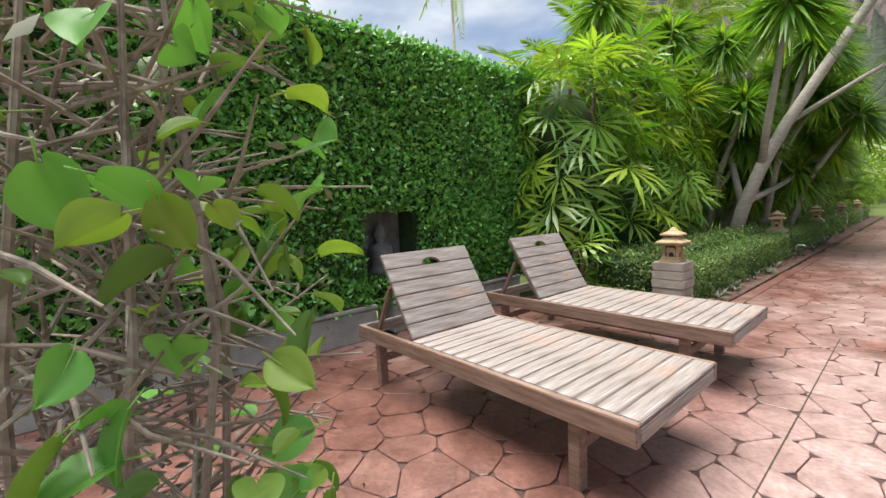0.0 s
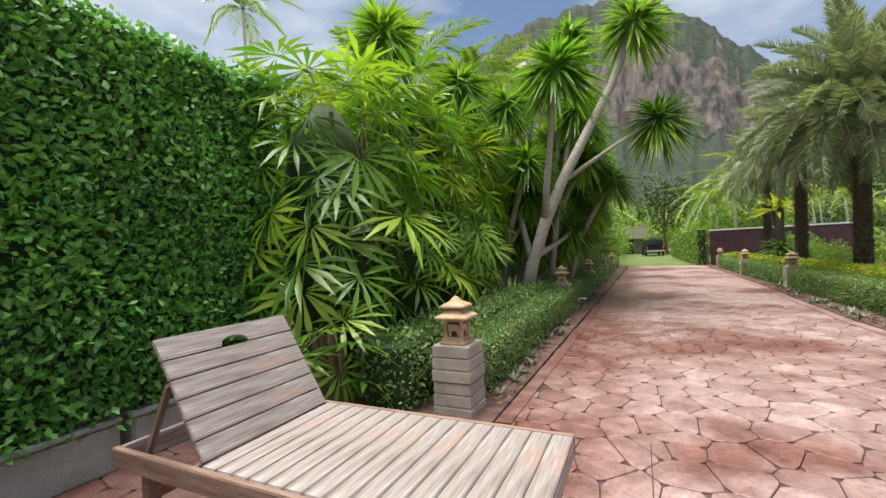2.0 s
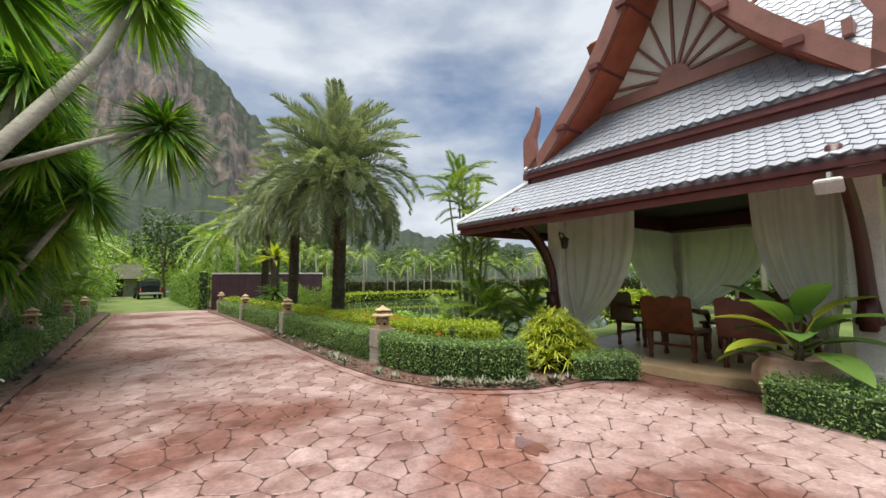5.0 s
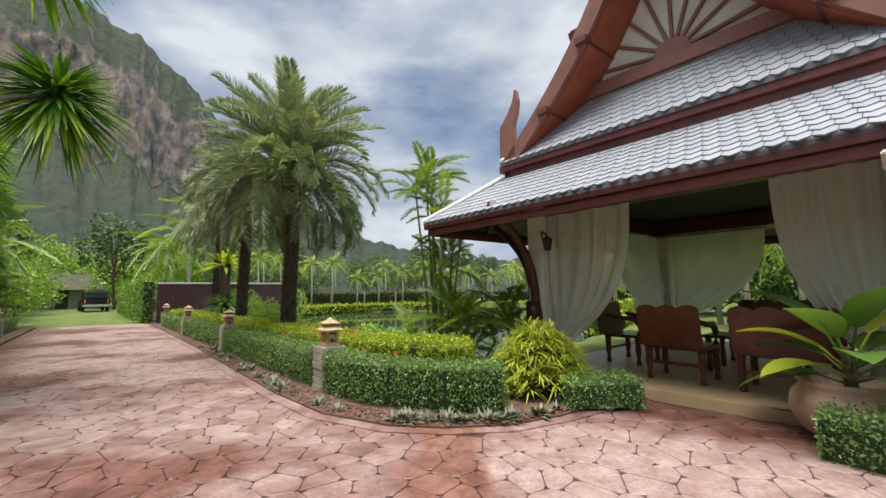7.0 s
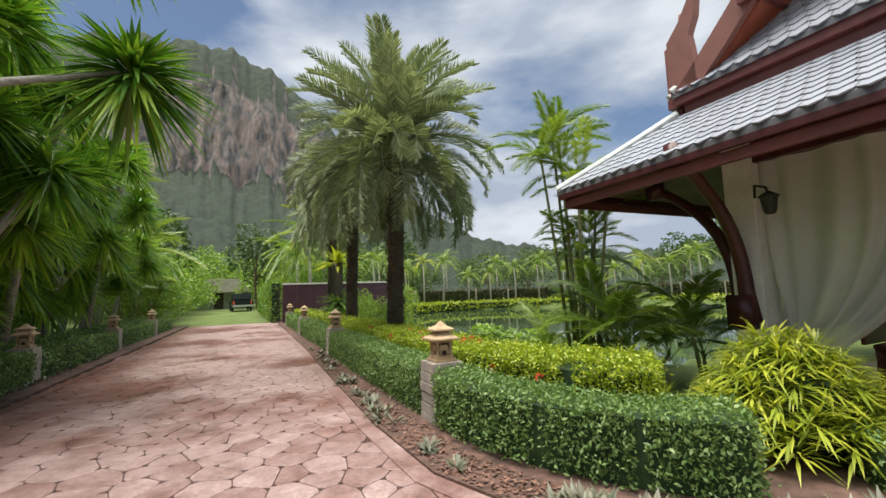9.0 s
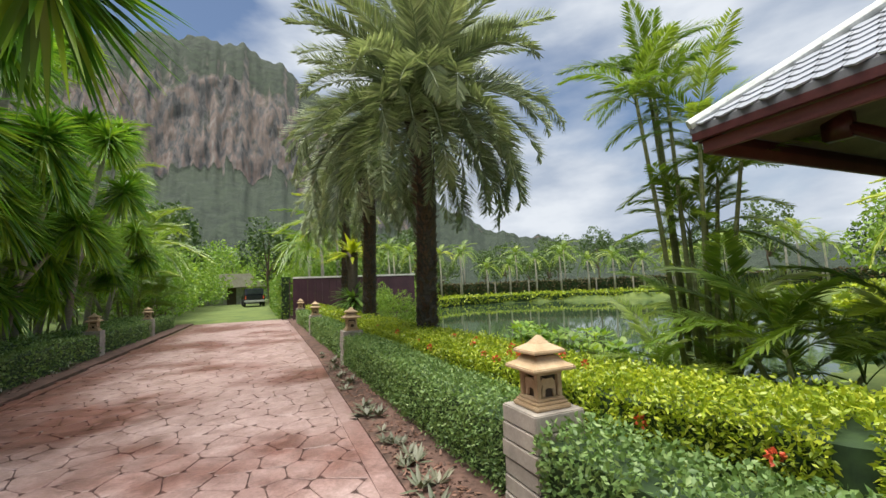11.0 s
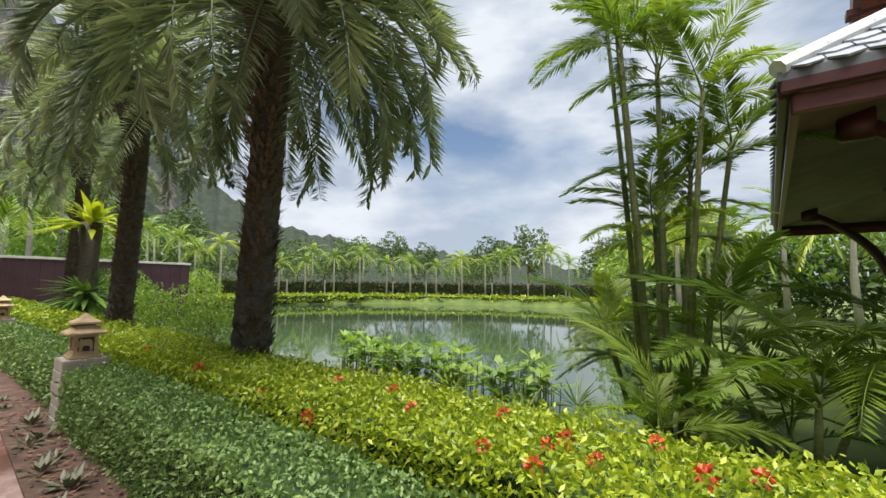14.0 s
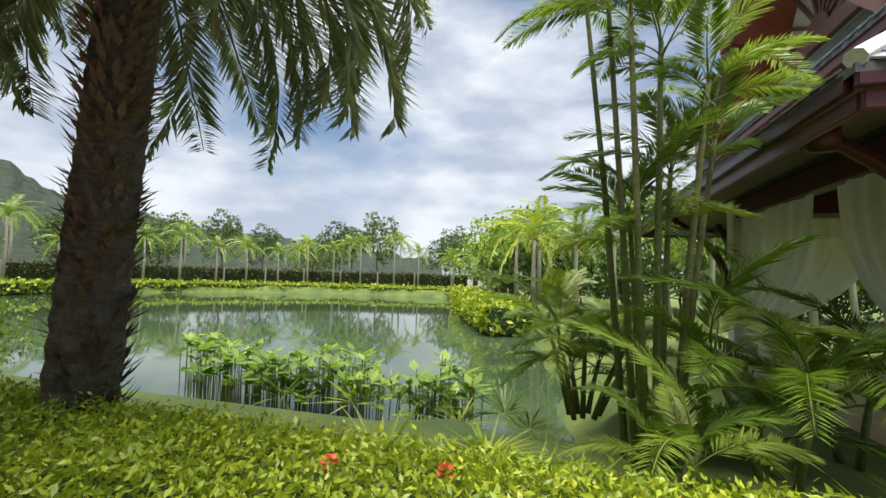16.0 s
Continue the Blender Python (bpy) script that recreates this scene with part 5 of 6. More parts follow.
areca(8.95, -5.95, 9, 3.9, 0.42, 0.45, 9, "tall areca palm clump beside the pond", 0.54)
areca(8.1, -6.0, 4, 0.9, 0.4, 0.3, 6, "low dark-green palm beside the pavilion", 0.68)
areca(8.9, -5.5, 3, 0.5, 0.3, 0.4, 5, "young palm under the taller clump", 0.5)
areca(9.4, -7.0, 8, 0.95, 0.4, 0.4, 6, "small golden palm at the water's edge", 0.55)
areca(7.5, -6.5, 2, 0.9, 0.25, 0.5, 5, "low palm beside the pavilion column", 0.7)
for s, d, t in ((17, 3.9, 6.2), (20, 3.6, 6.0), (23.5, 3.6, 6.0), (11.6, 4.0, 6.6), (14.5, 3.8, 6.6), (26, 3.0, 4.4), (9.0, 4.2, 6.0), (6.5, 4.6, 5.4)):
    areca(s, d, 9, t, 0.9, 0.2, 8, "dense golden-green palm clump behind the hedge", 1.0)

DATE = [frond_mesh("frond", ln, 0.34, 104, 0.5, M_DATE, 0.03, 0.5, 0.8, 0.08, 0.2, bd) for ln, bd in ((2.1, 52), (2.2, 72), (2.3, 95), (2.35, 115), (2.2, 92), (2.3, 108))]


def trunk_mesh(h, r0, r1, mat, rough=0.12, sides=16):
    g = Geo()
    pts, rad = [], []
    k = int(h / 0.07)
    for i in range(k + 1):
        t = i / k
        pts.append((0.05 * math.sin(t * 3), 0.04 * math.sin(t * 4 + 1), h * t))
        rad.append((r0 + (r1 - r0) * t) * (1 + rough * (0.5 if i % 2 else -0.5)) + 0.06 * math.exp(-t * h / 0.25))
    g.tube(pts, rad, sides)
    return g.mesh("trunk", mat, 0, False)


def date_palm(x, y, z, h, fronds, sc, label):
    r = thing("date_palm", pose(x, y, z), label, "palm")
    part("trunk", trunk_mesh(h, 0.165, 0.14, M_TRUNK, 0.07), r)
    k = int(h * 330)
    zz, a = rng.uniform(0.1, h, k), rng.uniform(0, 2 * np.pi, k)
    o = np.stack([np.cos(a), np.sin(a), rng.uniform(0.3, 2.0, k)], -1)
    base = np.stack([0.12 * np.cos(a), 0.12 * np.sin(a), zz], -1)
    tagged(part("bark_fibre", fast_mesh("bark_fibre", *blades(base, o, np.cross(o, [0, 0, 1.0]), rng.uniform(0.08, 0.17, k), 0.04, 0.1, 0.1), M_BRANCH), r), kind="stuff")
    part("crown_shaft", Geo().lathe([(0.17, h - 0.5), (0.26, h - 0.15), (0.30, h + 0.1), (0.2, h + 0.4), (0.05, h + 0.55)], 12).mesh("crown_shaft", M_TRUNK, 0, True), r, "dark fibrous crown base")
    for i in range(fronds):
        t = (i + 0.5) / fronds
        up = 86 - 92 * t + rng.uniform(-9, 9)
        pick = min(int(t * 2.2), 1) * 2 + i % 2 if t < 0.75 else 4 + i % 2
        part("frond", DATE[pick], r, m=tilt(0, 0, h + 0.3 - 0.45 * t, i * 137.5, up, rng.uniform(-25, 25), sc * rng.uniform(0.82, 1.06)))
    return r


date_palm(11.5, 5.05, -0.3, 4.2, 125, 1.06, "tall silvery date palm with drooping crown by the pond")
date_palm(14.5, 7.72, -0.1, 4.1, 90, 0.88, "second silvery date palm behind the hedge")
date_palm(*W(21.5, -4.6).xy, -0.1, 4.3, 70, 0.95, "far silvery date palm near the maroon fence")

# nest fern on a stump
p = W(18.9, -4.35)
fern = thing("nest_fern", pose(p.x, p.y, 0.0), "golden-green bird's-nest fern on a mossy stump", "fern")
part("stump", Geo().tube([(0, 0, 0), (0.03, 0, 1.1), (0.0, 0.02, 2.35)], [0.2, 0.16, 0.2], 10).mesh("stump", M_TRUNK, 0, True), fern)
part("crown", head_mesh("crown", 0.85, 60, M_FERN, 0.10, 0.05), fern, m=pose(0, 0, 2.35) @ Matrix.Scale(1.25, 4))
part("lower_growth", head_mesh("crown", 0.8, 90, M_BROAD, 0.09, -0.5), fern, m=pose(0, 0, 0.95) @ Matrix.Scale(1.15, 4))

# golden shrub by the pavilion
p = W(6.0, -5.1)
sh = thing("golden_shrub", pose(p.x, p.y, 0.0), "mounded yellow-green shrub with narrow leaves", "shrub")
k = 60
me = [head_mesh("tuft", 0.24, 60, M_YELLOW, 0.022, -0.2) for _ in range(2)]
for i in range(70):
    t = (i + 0.5) / 70
    a = i * 2.4
    q = 0.5 * math.sqrt(t) * 1.15
    part("tuft", me[i % 2], sh, m=pose(q * math.cos(a), q * math.sin(a), 0.78 - 0.62 * (q / 0.58) ** 2 + rng.uniform(-0.05, 0.05), 0, 0, i * 70))
# dark body coloured as the shade beneath the tufts
part("inner_growth", Geo().lathe([(0.2, 0), (0.42, 0.2), (0.4, 0.5), (0.15, 0.72)], 12).mesh("inner_growth", M_SHADE, 0, True), sh)

# plants at the water's edge
STRAP = [rosette_mesh(34, 0.5, 0.03, M_ARECA), rosette_mesh(30, 0.45, 0.026, M_IXORA)]
for s, d in ((10.6, -6.7), (10.9, -7.2), (11.0, -6.9), (11.6, -7.4), (11.9, -7.0), (12.2, -7.5), (10.2, -7.3), (9.9, -6.9), (12.8, -6.9), (7.4, -5.4), (7.9, -5.2), (8.5, -5.0), (7.0, -5.3), (8.8, -4.7), (9.5, -5.2), (7.3, -4.9), (7.7, -4.75), (8.1, -4.6), (8.2, -5.0), (8.6, -4.5), (9.1, -4.6), (9.3, -4.9), (9.8, -4.8), (10.3, -5.0), (10.1, -5.6), (10.8, -5.3), (7.5, -5.7), (10.9, -6.2), (9.7, -6.2)):
    tagged(new("strap_plant", STRAP[int(s * 10) % 2]), "tuft of narrow arching green leaves", "plant", "waterside tufts").matrix_basis = at(s, d, -0.22 if d < -6 else -0.02, s * 90) @ Matrix.Scale(rng.uniform(0.8, 1.3), 4)


def canna_mesh():
    vs = []
    g = Geo()
    stems = []
    for i in range(9):
        x, y = rng.uniform(-0.22, 0.22), rng.uniform(-0.22, 0.22)
        h = rng.uniform(0.5, 0.95)
        g.tube([(x, y, 0), (x * 1.2, y * 1.2, h)], [0.009, 0.006], 5)
        stems.append((x * 1.2, y * 1.2, h))
    return g.mesh("stems", M_STEM), stems


for i in range(30):
    s, d = rng.uniform(10.6, 15.5), rng.uniform(-8.1, -6.9)
    p = W(s, d)
    r = thing("waterside_plant", pose(p.x, p.y, -0.68), "broad-leaved green marsh plant standing in the shallows", "plant", "marsh plants")
    me, st = canna_mesh()
    tagged(part("stalk", me, r), kind="stuff")
    st = np.array(st).repeat(3, 0)
    a = rng.uniform(0, 2 * np.pi, len(st))
    way = np.stack([np.cos(a), np.sin(a), rng.uniform(0.2, 1.2, len(st))], -1)
    part("foliage", fast_mesh("foliage", *blades(st - [0, 0, 0.06], way, np.cross(way, [0, 0, 1.0]), 0.26, 0.11, 0.25, 0.1), M_BRIGHT), r)


def leafy_tree_parts(h, rad, leaf, count, mat, lobes=9, trunk=0.1, squash=0.8):
    """Trunk with limbs, and a crown of leaf clumps with gaps between them."""
    g = Geo().tube([(0, 0, 0), (0.05 * h, 0.02 * h, h * 0.35), (0.0, 0.0, h * 0.75)], [trunk, trunk * 0.75, trunk * 0.3], 7)
    P, NN = [], []
    for i in range(lobes):
        a, t = i * 2.4, (i + 0.5) / lobes
        q = rad * (0.35 + 0.5 * math.sqrt(t))
        c = np.array([q * math.cos(a), q * math.sin(a), h * (0.92 - 0.42 * t * rng.uniform(0.7, 1.2))])
        g.tube([(0.02 * h, 0, h * 0.35), tuple(c * [0.5, 0.5, 0.8]), tuple(c)], [trunk * 0.4, trunk * 0.25, trunk * 0.1], 5)
        k = count // lobes
        n = unit(rng.normal(size=(k, 3)))
        rr = rad * 0.5 * rng.uniform(0.55, 1.0, k) ** 0.5 * (1 + 0.2 * np.sin(n[:, 0] * 7 + i) * np.sin(n[:, 2] * 6))
        P.append(c + n * rr[:, None] * [1, 1, squash])
        NN.append(n + [0, 0, 0.3])
    return g.mesh("trunk", M_BRANCH), fast_mesh("crown", *leaf_mass(np.concatenate(P), unit(np.concatenate(NN)), leaf, 0.55), mat)


TREES = [leafy_tree_parts(6.5, 2.6, 0.34, 1800, M_FAR), leafy_tree_parts(8, 2.2, 0.36, 1700, M_FAR, 8, 0.12, 1.2), leafy_tree_parts(5.5, 3.0, 0.34, 1800, M_FAR, 11), leafy_tree_parts(7, 3.2, 0.32, 2400, M_BRIGHT, 11)]


def tree(x, y, kind, sc, label, group="woodland beyond the pond", z=-0.05):
    r = thing("tree", pose(x, y, z, 0, 0, rng.uniform(0, 360)) @ Matrix.Diagonal((sc, sc, sc * rng.uniform(0.9, 1.15), 1)), label, "tree", group)
    part("trunk", TREES[kind][0], r)
    part("crown", TREES[kind][1], r)


FARF = [frond_mesh("frond", 2.0, 0.5, 22, dr, M_ARECA, 0.07, 0.4, 0.3, 0.12, 0.35) for dr in (0.5, 0.8)]
FARF2 = frond_mesh("frond", 2.0, 0.5, 22, 0.6, M_YELLOW, 0.07, 0.4, 0.3, 0.12, 0.35)


def far_palm(x, y, h, z=-0.05, golden=False, sc=1.0):
    r = thing("palm_tree", pose(x, y, z), "slim pale-trunked palm in the row beyond the pond", "palm", "palms round the pond")
    part("trunk", Geo().tube([(0, 0, 0), (0.08, 0, h * 0.5), (0.0, 0.05, h)], [0.11, 0.085, 0.07], 7).mesh("trunk", M_CONCPOST, 0, True), r)
    for j in range(13):
        part("frond", FARF2 if golden and j % 2 else FARF[j % 2], r, m=tilt(0, 0, h, j * 137.5, 72 - 7.5 * j, 0, sc * rng.uniform(0.8, 1.0)))


bank = [(33.5, -8.5), (37.5, -12), (41.5, -18), (39, -27), (30.5, -35), (18.5, -38.5), (14, -32)]
bank = [W(s, d) for s, d in bank]


def along_bank(step, off=0.0):
    cpt = sum(POND, Vector()) / len(POND)
    out = []
    for a, b in zip(bank, bank[1:]):
        k = max(int((b - a).length / step), 1)
        for i in range(k):
            p = a.lerp(b, (i + 0.5) / k)
            out.append(p + (p - cpt).normalized() * off)
    return out


for i, q in enumerate(along_bank(2.1, 1.0)):
    far_palm(q.x + rng.uniform(-0.3, 0.3), q.y + rng.uniform(-0.3, 0.3), rng.uniform(2.6, 4.2), 0, i % 9 == 4, 0.8)
for i, q in enumerate(along_bank(3.4, 3.8)):
    far_palm(q.x, q.y, rng.uniform(2.6, 4.6), 0, i % 7 == 2, 0.9)
for i, q in enumerate(along_bank(3.0, 9.0)):
    tree(q.x + rng.uniform(-2, 2), q.y + rng.uniform(-2, 2), i % 3, rng.uniform(0.55, 0.95), "dark-green leafy tree in the wood beyond the pond")
for i, q in enumerate(along_bank(3.6, 20.0)):
    tree(q.x + rng.uniform(-3, 3), q.y + rng.uniform(-3, 3), (i + 1) % 3, rng.uniform(0.85, 1.25), "dark-green leafy tree in the wood beyond the pond")
scr = along_bank(1.6, 2.6)
hedge("screen_hedge", [(q.x, q.y) for q in scr], 0.5, 0.0, 1.25, 70, 0.22, leaf_mat("brown_hedge_leaf", (0.05, 0.035, 0.015), (0.13, 0.085, 0.03), (0.14, 0.16, 0.05), 0.6, 0.1, 0.05), "brownish clipped hedge screen beyond the pond", ragged=0.06)
hedge("bank_planting", [(q.x, q.y) for q in along_bank(1.6, -1.2)], 1.3, -0.55, 0.12, 80, 0.24, M_IXORA, "yellow-green ground cover along the far bank", "planting", ragged=0.1)
for q in along_bank(2.6, 2.25):
    tagged(new("fence_post", Geo().box(-0.06, 0.06, -0.06, 0.06, 0, 1.45).mesh("fence_post", M_CONCPOST, 0.01)), "pale concrete fence post before the screen hedge", "post", "fence posts").matrix_basis = pose(q.x, q.y, -0.03)
# peninsula of golden plants and the white posts beyond it
hedge("bank_planting", [(p.x, p.y) for p in (W(11.2, -16), W(12.6, -19.5), W(14.5, -25), W(16, -30))], 1.6, -0.55, 0.35, 110, 0.26, M_IXORA, "golden leafy planting on the near spit of the pond", "planting", ragged=0.12)
for s, d, h in ((10.6, -17.5, 2.6), (11.6, -21, 3.1), (12.8, -24, 3.3), (13.6, -27, 3.0), (10.2, -22, 3.6), (14.6, -31, 3.0)):
    p = W(s, d)
    far_palm(p.x, p.y, h, 0, True, 0.85)
dk = thing("jetty", at(16.3, -34.0, -0.62), "small jetty with white box posts by the water", "jetty")
part("deck", Geo().box(-1.0, 1.0, -1.2, 1.2, 0.25, 0.4).mesh("deck", M_BROWNHEDGE, 0.02), dk)
for x in (-0.5, 0.3):
    part("white_post", Geo().box(x - 0.18, x + 0.18, -0.18, 0.18, 0.4, 1.6).mesh("white_post", M_WHITE, 0.02), dk)

# drive's end: gate, sheet fence, green wall, car, house, trees
gt = thing("metal_gate", at(24.9, -2.85), "open maroon sliding gate with upright bars", "gate")
for i in range(9):
    part("bar", Geo().tube([(0, -0.14 * i, 0.02), (0, -0.14 * i, 1.75)], 0.016, 6).mesh("bar", M_FENCE), gt)
for z in (0.15, 0.9, 1.55):
    part("rail", Geo().box(-0.02, 0.02, -1.15, 0.02, z, z + 0.05).mesh("rail", M_FENCE), gt)
fe = thing("sheet_fence", at(25.3, -3.0), "maroon corrugated sheet fence with white capping", "fence")
for i in range(18):
    part("panel", Geo().box(-0.02, 0.02 + 0.02 * (i % 2), -0.31 * (i + 1) + 0.004, -0.31 * i - 0.004, 0.0, 1.78).mesh("panel", M_FENCE), fe)
part("capping", Geo().box(-0.05, 0.06, -5.62, 0.0, 1.785, 1.86).mesh("capping", M_WHITE, 0.008), fe)
hedge("green_wall", line_sd([(26, -2.75), (44, -2.6)]), 0.45, 0.0, 1.95, 170, 0.12, M_BRIGHT, "creeper-covered wall along the lane", "hedge", ragged=0.05)
c = thing("pickup_car", at(50, -0.9, 0.0, 5), "dark parked pickup car seen from behind", "car")
part("body", Geo().slab([(-2.3, 0.45), (2.3, 0.45), (2.3, 0.9), (1.3, 1.02), (-2.3, 1.05)], 1.75, Matrix.Translation((0, -0.87, 0))).mesh("body", M_CAR, 0.05), c)
part("cabin", Geo().slab([(-2.1, 1.05), (0.9, 1.03), (0.3, 1.62), (-1.9, 1.66)], 1.55, Matrix.Translation((0, -0.77, 0))).mesh("cabin", M_CAR, 0.06), c)
part("rear_window", Geo().box(-2.12, -2.03, -0.62, 0.62, 1.15, 1.55).mesh("rear_window", M_GLASS, 0.01), c)
for y in (-0.78, 0.7):
    part("tail_light", Geo().box(-2.33, -2.28, y, y + 0.1, 0.7, 1.0).mesh("tail_light", M_FLOWER, 0.01), c)
part("bumper", Geo().box(-2.42, -2.28, -0.85, 0.85, 0.42, 0.6).mesh("bumper", M_GREYMETAL, 0.02), c)
for x in (-1.45, 1.5):
    for y in (-0.9, 0.7):
        part("wheel", Geo().lathe([(0.2, 0), (0.34, 0.02), (0.36, 0.1), (0.34, 0.2), (0.2, 0.22)], 18).mesh("wheel", M_TYRE, 0, True), c, m=pose(x, y + 0.21, 0.36, 90, 0, 0))
ho = thing("house", at(64, 1.6), "low far house with pale roof at the lane's end", "house")
part("wall", Geo().box(-3, 3, -3, 3, 0, 2.0).mesh("wall", M_CONC), ho)
part("roof", Geo().slab([(-3.8, 0), (3.8, 0), (2.0, 1.6), (-2.0, 1.6)], 7.5, pose(-3.7, 0, 1.95, 0, 0, 90) @ Matrix.Translation((0, -7.4, 0))).mesh("roof", M_THATCH, 0.03), ho)
part("door", Geo().box(-3.05, -2.98, -0.5, 0.5, 0, 2.0).mesh("door", M_HOLE), ho)
for s, d, k, sc in ((40, 5.5, 3, 0.9), (46, 8, 3, 1.0), (58, 8.5, 3, 1.2), (70, 2, 3, 1.4), (52, -6.5, 3, 0.8), (66, -5, 3, 1.2), (36, 3.4, 3, 0.6), (28.5, 2.7, 3, 0.45), (45, 3.4, 3, 0.6), (34, 6, 3, 0.8), (31, 4.2, 3, 0.55), (39, 4.4, 3, 0.6), (43, 5, 3, 0.75), (29, -6.2, 3, 0.5), (33, -6.8, 3, 0.6), (40, -5.8, 3, 0.65), (47, -5.5, 3, 0.75), (80, -3, 2, 1.8), (31, -7.5, 2, 0.5), (36, -6, 3, 0.6), (27, -9.5, 3, 0.28), (23.5, -6.0, 3, 0.25), (20, -5.3, 3, 0.2), (17.5, -5.2, 3, 0.17), (15.6, -5.3, 3, 0.15), (22, -5.2, 0, 0.22), (33, 4.5, 3, 0.7), (37, 4.6, 3, 0.6), (44, -9, 0, 0.8), (30, 6.5, 3, 0.9), (56, 4.5, 3, 0.9), (60, -3.8, 3, 1.0), (49, 4.2, 3, 0.6), (72, 6, 3, 1.3), (50, -12, 1, 0.9), (58, -15, 0, 1.0), (46, -16, 2, 1.0), (64, -22, 1, 1.2)):
    p = W(s, d)
    tree(p.x, p.y, k, sc, "bright-green leafy tree near the lane" if k == 3 else "dark-green leafy tree beside the lane", "trees along the lane", -1.7 * sc)
for s, d, h in ((27.5, -4.5, 4.2), (29, -5.5, 5.0), (33, -4.4, 3.8), (38, -5, 4.4), (28, 3.2, 3.2), (32, 3.4, 3.6), (42, -4.6, 4.8)):
    p = W(s, d)
    far_palm(p.x, p.y, h, 0, s == 29, 1.2)
# coconut palm beyond the hedge wall, trees behind it
p = Vector((-0.9, 18, 0))
far_palm(p.x, p.y, 11.2, 0, False, 1.0)
for s, d, k, sc in ((9, 7, 0, 0.8), (13, 8, 1, 0.75), (18, 7.5, 0, 0.85), (23, 7, 2, 0.8), (27, 8, 1, 0.9), (5.5, 7.5, 2, 0.62)):
    p = W(s, d)
    tree(p.x, p.y, k, sc, "dark-green leafy tree behind the planting", "trees along the lane")

# wood under the hill, and the garden's far edge behind the pavilion
for s, d, k, sc in ((42, 7.5, 0, 1.3), (46, 11, 2, 1.5), (50, 6.5, 1, 1.3), (54, 10, 0, 1.7), (58, 13, 2, 1.8), (62, 9, 1, 1.6), (48, 15, 2, 1.6), (38, 10, 0, 1.2), (66, 14, 0, 1.9), (75, -8, 2, 1.8), (70, -14, 0, 1.7), (60, -9, 2, 1.4), (54, -10, 0, 1.3)):
    p = W(s, d)
    tree(p.x, p.y, k, sc, "dark-green leafy tree in the wood under the hill", "wood under the hill", -1.2 * sc)
for i in range(16):
    p = W(12.4 - i * 1.15 + rng.uniform(-0.3, 0.3), -25.5 + 0.35 * i + rng.uniform(-1.5, 1.5))
    tree(p.x, p.y, (3, 0, 2)[i % 3], rng.uniform(0.6, 0.9), "green leafy tree at the garden's far edge", "trees behind the pavilion", -1.3)
for i in range(9):
    p = W(10.5 - i * 1.3, -17.5 + rng.uniform(-1.5, 1.5))
    far_palm(p.x, p.y, rng.uniform(2.4, 3.6), 0, i % 3 == 0, 0.85)

# foreground bush beside the start
fb = thing("vine_bush", pose(-2.0, -0.5, 0), "tangled leafless vine bush with a few broad green leaves", "bush")
tw = Geo()
for i in range(430):
    a, z = rng.uniform(0, 6.28), rng.uniform(0.05, 1.9)
    q = rng.uniform(0.05, 0.4)
    p0_ = Vector((q * math.cos(a) * 0.8, q * math.sin(a) * 0.5, z))
    dr = Vector((rng.uniform(-1, 1), rng.uniform(-0.6, 0.6), rng.uniform(-0.25, 0.5))).normalized() * rng.uniform(0.25, 0.5)
    tw.tube([p0_, p0_ + dr * 0.5 + Vector((0, 0, rng.uniform(-0.05, 0.08))), p0_ + dr], [0.006, 0.005, 0.002], 5)
for i in range(9):
    a = i * 0.7
    tw.tube([(0.22 * math.cos(a), 0.15 * math.sin(a), -0.02), (0.3 * math.cos(a + 0.6), 0.2 * math.sin(a + 0.6), 1.0), (0.2 * math.cos(a + 1.3), 0.15 * math.sin(a + 1.3), 2.1)], [0.013, 0.010, 0.005], 6)
part("branch_tangle", tw.mesh("branch_tangle", M_TWIG), fb)
k = 1500
P = np.stack([rng.normal(-0.08, 0.27, k), rng.normal(0, 0.18, k), rng.uniform(0.05, 2.2, k)], -1)
P[:, 0] = np.clip(P[:, 0], -0.6, 0.5)
part("dry_foliage", fast_mesh("dry_foliage", *leaf_mass(P, unit(P * [1, 1, 0.1]), 0.034, 0.4), M_BROMELIAD), fb, "dry greyish leaves")
VL = [big_leaf(0.12, 0.048, M_HEDGE, 0.04, 0.002), big_leaf(0.11, 0.044, M_BROAD, 0.04, 0.002), big_leaf(0.09, 0.035, M_BRIGHT, 0.03, 0.002)]
for i in range(190):
    a = rng.uniform(-1.9, 1.9)
    part("leaf", VL[i % 3], fb, m=tilt(0.36 * math.cos(a) + rng.uniform(0, 0.2), 0.3 * math.sin(a) - 0.05, 0.12 + 1.98 * rng.uniform(0, 1) ** 0.8, rng.uniform(0, 360), rng.uniform(-60, 30), rng.uniform(-60, 60), rng.uniform(0.6, 1.15)))

